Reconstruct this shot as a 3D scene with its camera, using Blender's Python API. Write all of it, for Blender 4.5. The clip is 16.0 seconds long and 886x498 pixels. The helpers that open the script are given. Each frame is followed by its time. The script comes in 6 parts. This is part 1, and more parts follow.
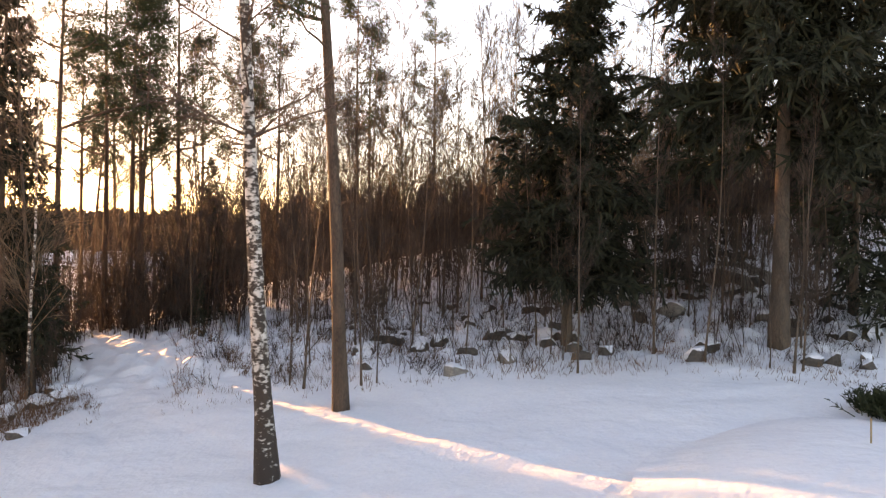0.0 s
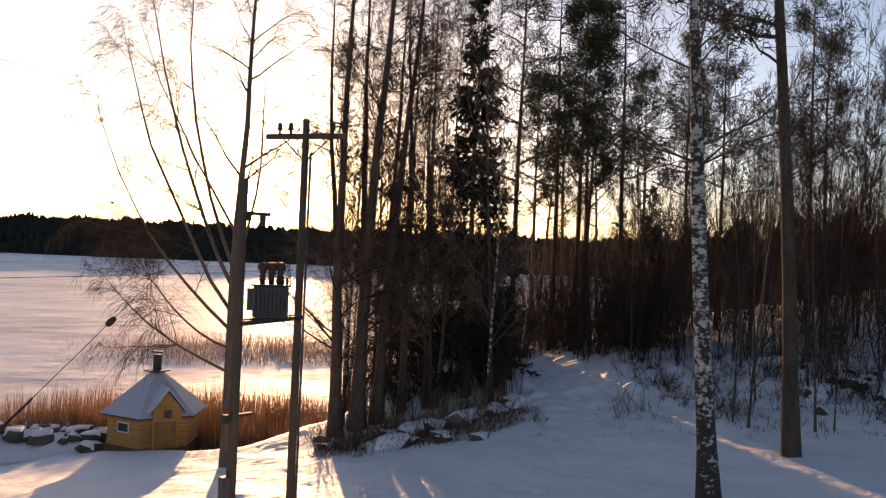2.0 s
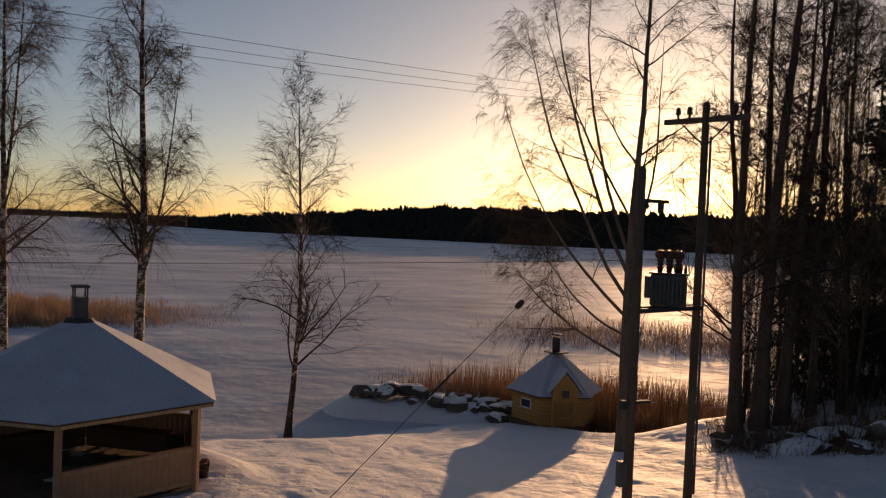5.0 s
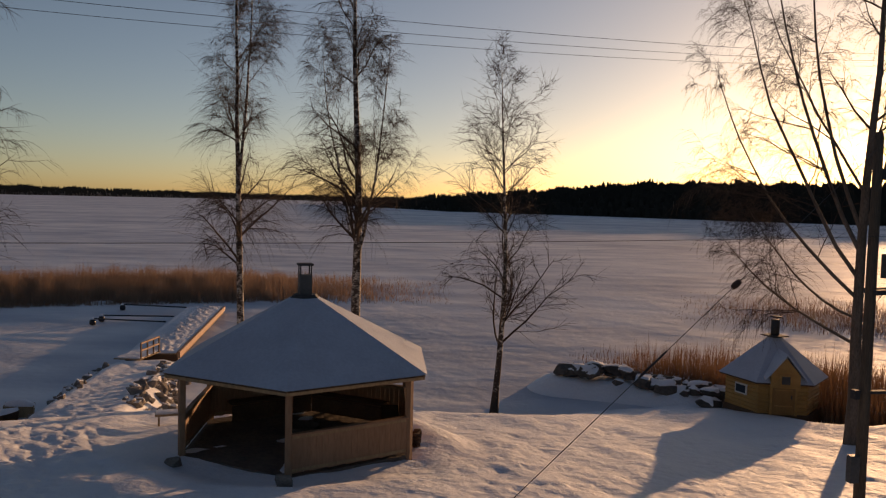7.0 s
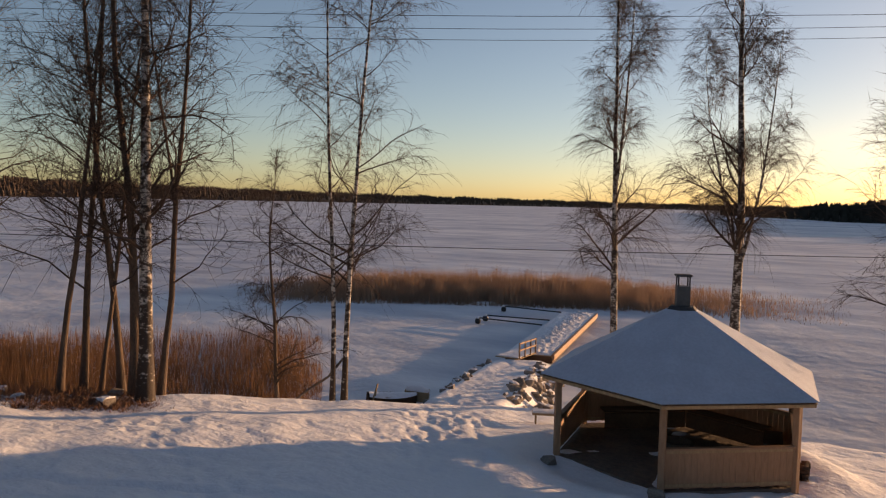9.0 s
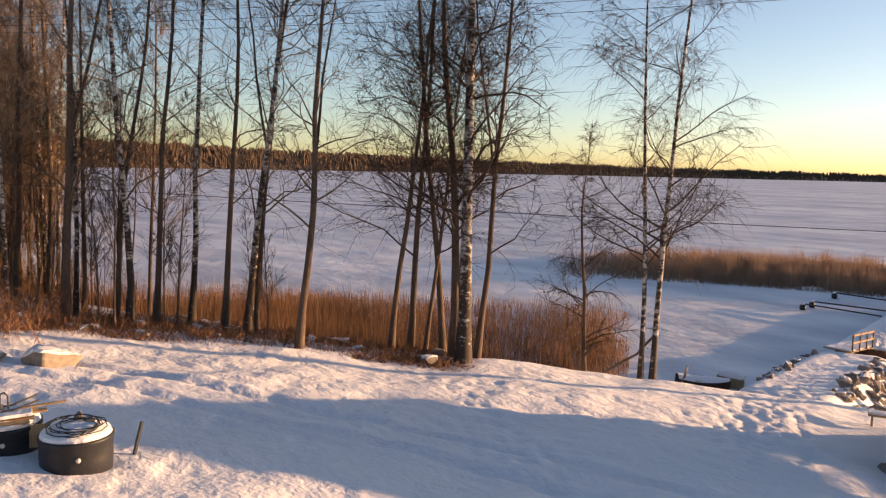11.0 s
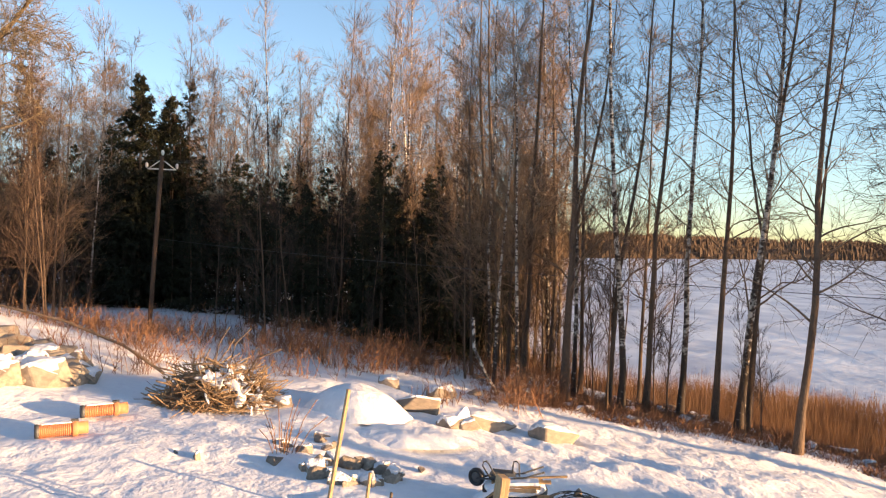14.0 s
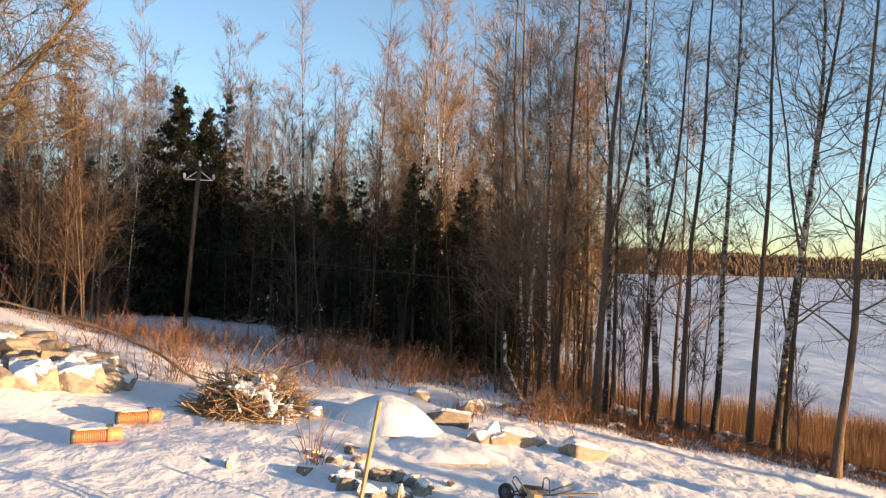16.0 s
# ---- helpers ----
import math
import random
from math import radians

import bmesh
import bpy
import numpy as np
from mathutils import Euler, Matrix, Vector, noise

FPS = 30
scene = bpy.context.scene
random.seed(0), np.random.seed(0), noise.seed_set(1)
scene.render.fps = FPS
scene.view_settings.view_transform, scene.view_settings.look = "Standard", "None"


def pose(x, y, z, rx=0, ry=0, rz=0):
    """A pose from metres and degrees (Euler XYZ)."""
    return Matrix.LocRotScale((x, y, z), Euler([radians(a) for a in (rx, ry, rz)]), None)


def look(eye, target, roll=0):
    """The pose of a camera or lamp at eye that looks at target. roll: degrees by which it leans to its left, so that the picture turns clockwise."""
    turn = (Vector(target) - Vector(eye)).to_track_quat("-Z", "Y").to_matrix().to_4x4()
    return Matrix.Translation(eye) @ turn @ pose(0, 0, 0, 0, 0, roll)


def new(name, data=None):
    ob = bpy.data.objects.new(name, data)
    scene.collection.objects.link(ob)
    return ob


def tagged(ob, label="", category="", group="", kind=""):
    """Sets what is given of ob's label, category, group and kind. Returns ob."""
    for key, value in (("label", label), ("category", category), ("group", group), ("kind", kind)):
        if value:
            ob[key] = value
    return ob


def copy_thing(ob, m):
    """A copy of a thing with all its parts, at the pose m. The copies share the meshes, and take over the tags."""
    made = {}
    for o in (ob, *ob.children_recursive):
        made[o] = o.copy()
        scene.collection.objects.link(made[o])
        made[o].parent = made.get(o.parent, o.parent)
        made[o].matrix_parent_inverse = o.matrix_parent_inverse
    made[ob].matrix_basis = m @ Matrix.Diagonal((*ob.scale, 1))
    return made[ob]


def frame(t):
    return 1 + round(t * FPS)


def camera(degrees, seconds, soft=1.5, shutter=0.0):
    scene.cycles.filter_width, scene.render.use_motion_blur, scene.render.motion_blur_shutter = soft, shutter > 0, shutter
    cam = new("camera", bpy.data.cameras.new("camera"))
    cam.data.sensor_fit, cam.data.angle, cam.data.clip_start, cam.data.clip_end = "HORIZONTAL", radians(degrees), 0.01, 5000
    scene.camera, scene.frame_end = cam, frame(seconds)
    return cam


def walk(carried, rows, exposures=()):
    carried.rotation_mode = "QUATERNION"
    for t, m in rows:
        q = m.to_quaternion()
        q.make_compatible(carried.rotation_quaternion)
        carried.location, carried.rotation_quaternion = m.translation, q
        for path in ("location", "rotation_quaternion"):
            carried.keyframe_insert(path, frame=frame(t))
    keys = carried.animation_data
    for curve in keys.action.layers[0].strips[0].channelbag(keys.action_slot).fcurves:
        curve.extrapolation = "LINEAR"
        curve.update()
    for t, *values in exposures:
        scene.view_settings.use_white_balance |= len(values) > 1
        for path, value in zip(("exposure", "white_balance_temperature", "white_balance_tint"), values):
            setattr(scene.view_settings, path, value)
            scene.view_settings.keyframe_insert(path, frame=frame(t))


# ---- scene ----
cam = camera(57.85, 16.0, soft=1.25)
EYE = 8.3   # the lens stands this high over the frozen lake, turning on a short arm
ARM = 0.3
# seconds, yaw to the left, pitch up, lean to the left
PATH = [
    (0.0, -72.14, -0.39, 1.15), (0.5, -63.14, -0.19, 2.04), (1.0, -55.52, 0.62, 2.08), (1.5, -48.95, 1, 2.05),
    (2.0, -41.59, 0.62, 2.41), (2.5, -35.86, 0.28, 2.51), (3.0, -29.9, -0.7, 2.09), (3.5, -27.44, -1.05, 1.76),
    (4.0, -24.91, -1.1, 1.35), (4.5, -18.8, -1.57, 1.51), (4.7, -16.74, -1.37, 1.91), (6.8, -1.72, -3.06, 1.42),
    (7.0, 0.07, -3.44, 1.38), (7.5, 3.47, -3.95, 1.12), (8.0, 11.68, -5.11, 1.05), (8.5, 19.11, -3.93, 1.09),
    (9.0, 26.22, -3.43, 1.36), (9.5, 32.73, -3.84, 1.29), (9.7, 35.05, -4.11, 1.53), (11.8, 55.95, -4.54, 1),
    (12.0, 58.3, -3.85, 1.05), (12.5, 66.18, -2.91, 0.62), (13.0, 71.71, -1.49, 0.7), (13.5, 76.17, -0.67, 1.09),
    (14.0, 81.69, 0, 0.8), (14.5, 85.86, 0.14, 1.16), (15.0, 87.77, 0.15, 1.46), (15.5, 90.2, 0.27, 1.77),
    (16.0, 83.98, 0.89, 1.6)]
walk(cam, [(t, pose(-math.sin(radians(yaw)) * ARM, math.cos(radians(yaw)) * ARM, EYE, 90 + pitch, 0, yaw) @ pose(0, 0, 0, 0, 0, lean))
           for t, yaw, pitch, lean in PATH],
     [(0.0, 3.1, 12700, 33), (0.5, 2.85, 12000, 31), (1.0, 2.35, 10400, 28), (1.5, 1.7, 8800, 26), (2.0, 1.15, 8400, 26), (2.5, 0.6, 8200, 26), (3.0, 0.2, 8200, 26),
      (3.5, -0.1, 8200, 25), (4.7, -0.32, 8200, 24), (7.0, -0.25, 8100, 24), (8.0, 0.1, 8100, 22), (9.0, 0.52, 8100, 23), (9.7, 0.85, 8100, 23), (12.0, 1.5, 7850, 23), (14.0, 1.85, 7500, 15),
      (15.5, 1.85, 7300, 12), (16.0, 1.75, 7350, 11)])

# ---- light ----
SUN_YAW, SUN_UP = -30.5, 3.8
world = bpy.data.worlds.new("world")
scene.world = world
world.use_nodes = True
sky = world.node_tree.nodes.new("ShaderNodeTexSky")
sky.sky_type = 'NISHITA'
sky.sun_disc = False
sky.sun_elevation = radians(SUN_UP)
sky.sun_rotation = radians(-SUN_YAW)
sky.air_density, sky.dust_density, sky.ozone_density = 0.65, 0.55, 1.75
world.node_tree.links.new(sky.outputs[0], world.node_tree.nodes["Background"].inputs[0])
world.node_tree.nodes["Background"].inputs[1].default_value = 0.15
sun_data = bpy.data.lights.new("sun", 'SUN')
sun_data.energy, sun_data.angle, sun_data.color = 4.6, radians(0.53), (1.0, 0.66, 0.38)
sun = new("sun", sun_data)
sun_dir = Vector((-math.sin(radians(SUN_YAW)) * math.cos(radians(SUN_UP)), math.cos(radians(SUN_YAW)) * math.cos(radians(SUN_UP)), math.sin(radians(SUN_UP))))
sun.matrix_world = look(sun_dir * 100 + Vector((0, 0, 8)), (0, 0, 8))

# ---- materials ----
def mat(name, a, b=None, scale=3.0, fine=40.0, rough=0.8, metal=0.0, bump=0.3, bump_scale=30.0, stretch=(1, 1, 1), per_piece=0.0, spec=0.3):
    """A surface of two tones, mixed by a coarse and a fine noise, with relief."""
    m = bpy.data.materials.new(name)
    m.use_nodes = True
    nt = m.node_tree
    n, l = nt.nodes, nt.links
    bs = n["Principled BSDF"]
    bs.inputs["Roughness"].default_value = rough
    bs.inputs["Metallic"].default_value = metal
    bs.inputs["Specular IOR Level"].default_value = spec
    b = b or tuple(c * 0.6 for c in a)
    tc = n.new("ShaderNodeTexCoord")
    mp = n.new("ShaderNodeMapping")
    mp.inputs["Scale"].default_value = stretch
    l.new(tc.outputs["Object"], mp.inputs[0])
    n1, n2 = n.new("ShaderNodeTexNoise"), n.new("ShaderNodeTexNoise")
    for nn, s in ((n1, scale), (n2, fine)):
        nn.inputs["Scale"].default_value = s
        nn.inputs["Detail"].default_value = 5
        l.new(mp.outputs[0], nn.inputs[0])
    mx = n.new("ShaderNodeMath")
    mx.operation = 'ADD'
    l.new(n1.outputs[0], mx.inputs[0])
    l.new(n2.outputs[0], mx.inputs[1])
    rp = n.new("ShaderNodeMapRange")
    rp.inputs[1].default_value, rp.inputs[2].default_value = 0.75, 1.25
    l.new(mx.outputs[0], rp.inputs[0])
    mix = n.new("ShaderNodeMix")
    mix.data_type = 'RGBA'
    mix.inputs[6].default_value, mix.inputs[7].default_value = (*a, 1), (*b, 1)
    l.new(rp.outputs[0], mix.inputs[0])
    col = mix.outputs[2]
    if per_piece:
        oi = n.new("ShaderNodeObjectInfo")
        mr = n.new("ShaderNodeMapRange")
        mr.inputs[3].default_value, mr.inputs[4].default_value = 1 - per_piece, 1 + per_piece
        l.new(oi.outputs["Random"], mr.inputs[0])
        hs = n.new("ShaderNodeHueSaturation")
        l.new(mr.outputs[0], hs.inputs["Value"])
        l.new(col, hs.inputs["Color"])
        col = hs.outputs[0]
    l.new(col, bs.inputs["Base Color"])
    if bump:
        n3 = n.new("ShaderNodeTexNoise")
        n3.inputs["Scale"].default_value = bump_scale
        n3.inputs["Detail"].default_value = 6
        l.new(mp.outputs[0], n3.inputs[0])
        bp = n.new("ShaderNodeBump")
        bp.inputs["Strength"].default_value = bump
        bp.inputs["Distance"].default_value = 0.03
        l.new(n3.outputs[0], bp.inputs["Height"])
        l.new(bp.outputs[0], bs.inputs["Normal"])
    return m


def snow_mat(name, tones, scales, depths, patch=(0.6, 9.0), stretch=(1, 1, 1), spec=0.2):
    """Crusted snow: soft lumps, smaller clods and a fine grain, each a relief of its own."""
    m = mat(name, tones[0], tones[1], *patch, 0.68, bump=0, spec=spec, stretch=stretch)
    n, l = m.node_tree.nodes, m.node_tree.links
    tc, last = n.new("ShaderNodeTexCoord"), None
    for sc, dp in zip(scales, depths):
        nz, bp = n.new("ShaderNodeTexNoise"), n.new("ShaderNodeBump")
        nz.inputs["Scale"].default_value, nz.inputs["Detail"].default_value, nz.inputs["Roughness"].default_value = sc, 4, 0.55
        bp.inputs["Strength"].default_value, bp.inputs["Distance"].default_value = 1.0, dp
        l.new(tc.outputs["Object"], nz.inputs[0])
        l.new(nz.outputs[0], bp.inputs["Height"])
        if last:
            l.new(last, bp.inputs["Normal"])
        last = bp.outputs[0]
    l.new(last, n["Principled BSDF"].inputs["Normal"])
    return m


SNOW = snow_mat("snow", ((0.87, 0.88, 0.90), (0.80, 0.82, 0.86)), (0.7, 3.0, 11.0), (0.10, 0.052, 0.012))
ICE = snow_mat("lake_snow", ((0.88, 0.89, 0.90), (0.40, 0.45, 0.54)), (0.12, 0.7, 3.0), (0.30, 0.07, 0.02), (0.035, 0.22), (0.45, 1.0, 1), 0.32)
# thin roof snow, with the blue shade of the roofs put into its tone
SHADED_ROOF_SNOW = mat("shaded_roof_snow", (0.50, 0.55, 0.64), (0.42, 0.465, 0.55), 1.5, 14.0, 0.6, bump=0.25, bump_scale=12.0)
def birch_mat(name, white, share):
    """Peeling birch bark: pale ground, broad dark scars and fine cross lines. share: how much of it is dark."""
    m = mat(name, white, tuple(c * 0.72 for c in white), 2.0, 14.0, 0.75, bump=0.6, bump_scale=14, stretch=(1.2, 1.2, 2.0))
    n, l = m.node_tree.nodes, m.node_tree.links
    bs = n["Principled BSDF"]
    pale = bs.inputs["Base Color"].links[0].from_socket
    tc = n.new("ShaderNodeTexCoord")
    total = None
    for scale, stretch, weight in ((3.2, (1.5, 1.5, 1.5), 0.5), (8.0, (1.1, 1.1, 2.0), 0.5)):
        mp, nz, mu = n.new("ShaderNodeMapping"), n.new("ShaderNodeTexNoise"), n.new("ShaderNodeMath")
        mp.inputs["Scale"].default_value = stretch
        nz.inputs["Scale"].default_value, nz.inputs["Detail"].default_value = scale, 4
        mu.operation = 'MULTIPLY_ADD'
        mu.inputs[1].default_value = weight
        l.new(tc.outputs["Object"], mp.inputs[0])
        l.new(mp.outputs[0], nz.inputs[0])
        l.new(nz.outputs[0], mu.inputs[0])
        if total:
            l.new(total, mu.inputs[2])
        else:
            mu.inputs[2].default_value = 0.0
        total = mu.outputs[0]
    foot, sub, sep = n.new("ShaderNodeMapRange"), n.new("ShaderNodeMath"), n.new("ShaderNodeSeparateXYZ")
    foot.inputs[1].default_value, foot.inputs[2].default_value, foot.inputs[3].default_value, foot.inputs[4].default_value = 0.2, 3.0, 0.11, 0.0   # rough old bark at the foot
    sub.operation = 'SUBTRACT'
    l.new(tc.outputs["Object"], sep.inputs[0])
    l.new(sep.outputs[2], foot.inputs[0])
    l.new(total, sub.inputs[0])
    l.new(foot.outputs[0], sub.inputs[1])
    total = sub.outputs[0]
    rg = n.new("ShaderNodeMapRange")
    edge = 0.5 + (share - 0.5) * 0.30
    rg.inputs[1].default_value, rg.inputs[2].default_value = edge - 0.045, edge + 0.045
    l.new(total, rg.inputs[0])
    mix = n.new("ShaderNodeMix")
    mix.data_type = 'RGBA'
    mix.inputs[6].default_value = (0.05, 0.036, 0.028, 1)
    l.new(rg.outputs[0], mix.inputs[0])
    l.new(pale, mix.inputs[7])
    l.new(mix.outputs[2], bs.inputs["Base Color"])
    return m


BIRCH = birch_mat("birch_bark", (0.60, 0.55, 0.49), 0.545)
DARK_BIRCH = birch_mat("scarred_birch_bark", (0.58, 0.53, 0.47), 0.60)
GREY_BARK = mat("grey_bark", (0.21, 0.16, 0.125), (0.095, 0.073, 0.056), 2.0, 18.0, 0.9, bump=0.8, bump_scale=20, stretch=(2, 2, 0.6))
ALDER_BARK = mat("alder_bark", (0.16, 0.11, 0.078), (0.07, 0.05, 0.038), 2.0, 18.0, 0.9, bump=0.9, bump_scale=18, stretch=(2, 2, 0.6))
PINE_BARK = mat("pine_bark", (0.12, 0.078, 0.055), (0.055, 0.037, 0.028), 1.5, 14.0, 0.9, bump=0.9, bump_scale=16, stretch=(2, 2, 0.7))
TWIG = mat("twigs", (0.088, 0.057, 0.041), (0.046, 0.031, 0.024), 1.0, 6.0, 0.85, bump=0, per_piece=0.25)
# lighter, warmer copy of the twigs: low sunlight is put into the colour
TWIG_SUNLIT = mat("sunlit_twigs", (0.25, 0.17, 0.113), (0.13, 0.09, 0.06), 0.7, 5.0, 0.85, bump=0, per_piece=0.3)
NEEDLE = mat("spruce_needles", (0.034, 0.038, 0.017), (0.018, 0.018, 0.010), 1.0, 8.0, 0.8, bump=0, per_piece=0.25)
PINE_NEEDLE = mat("pine_needles", (0.045, 0.058, 0.022), (0.022, 0.03, 0.013), 1.0, 8.0, 0.75, bump=0, per_piece=0.25)
REED = mat("dry_reed", (0.27, 0.15, 0.08), (0.16, 0.088, 0.05), 0.25, 3.0, 0.8, bump=0)
REED_BROWN = mat("old_reed", (0.38, 0.25, 0.17), (0.25, 0.165, 0.115), 0.25, 3.0, 0.85, bump=0)
for thin in (REED, REED_BROWN):   # dry blades let light through
    n, l = thin.node_tree.nodes, thin.node_tree.links
    bs = n["Principled BSDF"]
    tl, mx = n.new("ShaderNodeBsdfTranslucent"), n.new("ShaderNodeMixShader")
    l.new(bs.inputs["Base Color"].links[0].from_socket, tl.inputs["Color"])
    mx.inputs[0].default_value = 0.32
    l.new(bs.outputs[0], mx.inputs[1])
    l.new(tl.outputs[0], mx.inputs[2])
    l.new(mx.outputs[0], n["Material Output"].inputs["Surface"])
DOOR = mat("stained_door", (0.36, 0.19, 0.06), (0.27, 0.14, 0.045), 1.2, 14.0, 0.55, bump=0.15, stretch=(3, 3, 1))
CUT = mat("cut_branches", (0.42, 0.29, 0.17), (0.20, 0.135, 0.085), 2.0, 12.0, 0.85, bump=0.3)
DRY = mat("dry_shrub", (0.27, 0.14, 0.078), (0.13, 0.072, 0.045), 0.5, 4.0, 0.9, bump=0)
POLE = mat("weathered_pole", (0.13, 0.098, 0.07), (0.065, 0.05, 0.038), 2.0, 22.0, 0.85, bump=0.5, bump_scale=26, stretch=(3, 3, 0.3))
PINEWOOD = mat("new_planks", (0.40, 0.235, 0.14), (0.29, 0.165, 0.095), 1.5, 18.0, 0.65, bump=0.2, bump_scale=30, stretch=(1, 1, 0.25))
YELLOWWOOD = mat("lacquered_logs", (0.50, 0.275, 0.085), (0.38, 0.20, 0.06), 1.2, 14.0, 0.55, bump=0.15, stretch=(1, 1, 3))
# planks with the shelter's inner shade in their colour; plain dark wood elsewhere
SHADED_DARKWOOD = mat("shaded_planks", (0.16, 0.09, 0.05), (0.10, 0.056, 0.032), 1.5, 16.0, 0.8, bump=0.3)
METAL = mat("dark_metal", (0.07, 0.075, 0.08), (0.045, 0.045, 0.048), 2.0, 20.0, 0.75, 0.3, bump=0.1)
GREYMETAL = mat("grey_paint", (0.10, 0.107, 0.11), (0.065, 0.07, 0.073), 1.5, 16.0, 0.55, 0.2, bump=0.12)
CERAMIC = mat("glazed_brown", (0.08, 0.04, 0.025), (0.05, 0.025, 0.018), 2, 10, 0.5, bump=0)
PALE_ROCK = mat("blasted_rock", (0.36, 0.305, 0.24), (0.22, 0.185, 0.15), 1.0, 8.0, 0.85, bump=0.8, bump_scale=8, per_piece=0.2)
# granite in a darker tone
DARK_ROCK = mat("dark_granite", (0.14, 0.115, 0.095), (0.07, 0.058, 0.05), 1.2, 9.0, 0.85, bump=0.8, bump_scale=9, per_piece=0.25)
ROCK = mat("granite", (0.30, 0.26, 0.22), (0.17, 0.145, 0.125), 1.2, 9.0, 0.85, bump=0.8, bump_scale=9, per_piece=0.25)
WIRE = mat("wire", (0.05, 0.05, 0.055), (0.03, 0.03, 0.033), 3, 9, 0.5, 0.5, bump=0)
FARWOOD = mat("distant_trees", (0.030, 0.028, 0.022), (0.018, 0.018, 0.015), 0.02, 0.2, 0.95, bump=0)
NEARWOOD = mat("brown_woods", (0.085, 0.058, 0.04), (0.05, 0.035, 0.026), 0.15, 1.5, 0.95, bump=0)
BLACKPLASTIC = mat("black_plastic", (0.03, 0.032, 0.036), (0.02, 0.022, 0.025), 2, 20, 0.45, bump=0.1)
ORANGE = mat("orange_pipe", (0.58, 0.24, 0.11), (0.46, 0.20, 0.11), 2, 14, 0.5, bump=0.1)
RAWWOOD = mat("raw_timber", (0.46, 0.32, 0.18), (0.30, 0.20, 0.11), 3, 25, 0.75, bump=0.3, bump_scale=40, stretch=(4, 4, 0.5))
GLASS = mat("dark_glass", (0.03, 0.035, 0.04), (0.02, 0.024, 0.03), 2, 9, 0.08, bump=0, spec=0.6)
WHITE = mat("white_paint", (0.72, 0.70, 0.66), (0.6, 0.58, 0.55), 3, 20, 0.6, bump=0.1)


DIRT = mat("trodden_earth", (0.20, 0.15, 0.115), (0.11, 0.085, 0.07), 1.2, 9.0, 0.95, bump=0.8, bump_scale=10)


# ---- mesh helpers ----
def mesh_of(name, verts, quads=None, tris=None, smooth=True):
    """A mesh from arrays of corners, four-sided and three-sided faces."""
    me = bpy.data.meshes.new(name)
    q = np.zeros((0, 4), int) if quads is None else np.asarray(quads, int).reshape(-1, 4)
    t = np.zeros((0, 3), int) if tris is None else np.asarray(tris, int).reshape(-1, 3)
    v = np.asarray(verts, float)
    me.vertices.add(len(v))
    me.vertices.foreach_set("co", v.ravel())
    me.loops.add(len(q) * 4 + len(t) * 3)
    me.loops.foreach_set("vertex_index", np.concatenate([q.ravel(), t.ravel()]).astype(np.int32))
    me.polygons.add(len(q) + len(t))
    starts = np.concatenate([np.arange(len(q)) * 4, len(q) * 4 + np.arange(len(t)) * 3]).astype(np.int32)
    me.polygons.foreach_set("loop_start", starts)
    me.polygons.foreach_set("use_smooth", np.full(len(q) + len(t), smooth))
    me.update(calc_edges=True)
    return me


def part(name, bm, material, parent=None, label=""):
    """One mesh object from a bmesh (or a mesh), under a thing or a part."""
    if isinstance(bm, bmesh.types.BMesh):
        me = bpy.data.meshes.new(name)
        bm.to_mesh(me)
        bm.free()
    else:
        me = bm
    if not me.materials:
        me.materials.append(material)
    ob = new(name, me)
    if parent is not None:
        ob.parent = parent
    if label:
        tagged(ob, label)
    return ob


def thing(name, m, label, category, group="", kind=""):
    ob = new(name)
    ob.matrix_world = m
    ob.empty_display_size = 0.2
    return tagged(ob, label, category, group, kind)


def box(bm, size, at=(0, 0, 0), rz=0.0, rx=0.0, ry=0.0, bevel=0.0):
    r = bmesh.ops.create_cube(bm, size=1, matrix=pose(*at, rx, ry, rz) @ Matrix.Diagonal((*size, 1)))
    if bevel:
        edges = list({e for v in r["verts"] for e in v.link_edges})
        bmesh.ops.bevel(bm, geom=edges, offset=bevel, segments=1, affect='EDGES')
    return bm


def boxes(*specs, bevel=0.0):
    bm = bmesh.new()
    for s in specs:
        box(bm, *s, bevel=bevel)
    return bm


def lathe(profile, sides=16, bm=None, m=None):
    """A turned form from (radius, height) pairs."""
    bm = bm or bmesh.new()
    m = m or Matrix()
    rings = []
    for r, z in profile:
        rings.append([bm.verts.new(m @ Vector((max(r, 0.001) * math.cos(2 * math.pi * k / sides), max(r, 0.001) * math.sin(2 * math.pi * k / sides), z))) for k in range(sides)])
    for a, b in zip(rings, rings[1:]):
        for k in range(sides):
            bm.faces.new((a[k], a[(k + 1) % sides], b[(k + 1) % sides], b[k]))
    bm.faces.new(rings[-1])
    bm.faces.new(list(reversed(rings[0])))
    for f in bm.faces:
        f.smooth = True
    return bm


def tube_between(points, r, sides=6, bm=None, taper=1.0):
    """A round bar along a line of points."""
    P = np.array([tuple(p) for p in points], float)[None]
    R = np.linspace(r, r * taper, P.shape[1])[None]
    v, q, t = tubes(P, R, sides, False)
    me = mesh_of("bar", v, q, t)
    return me


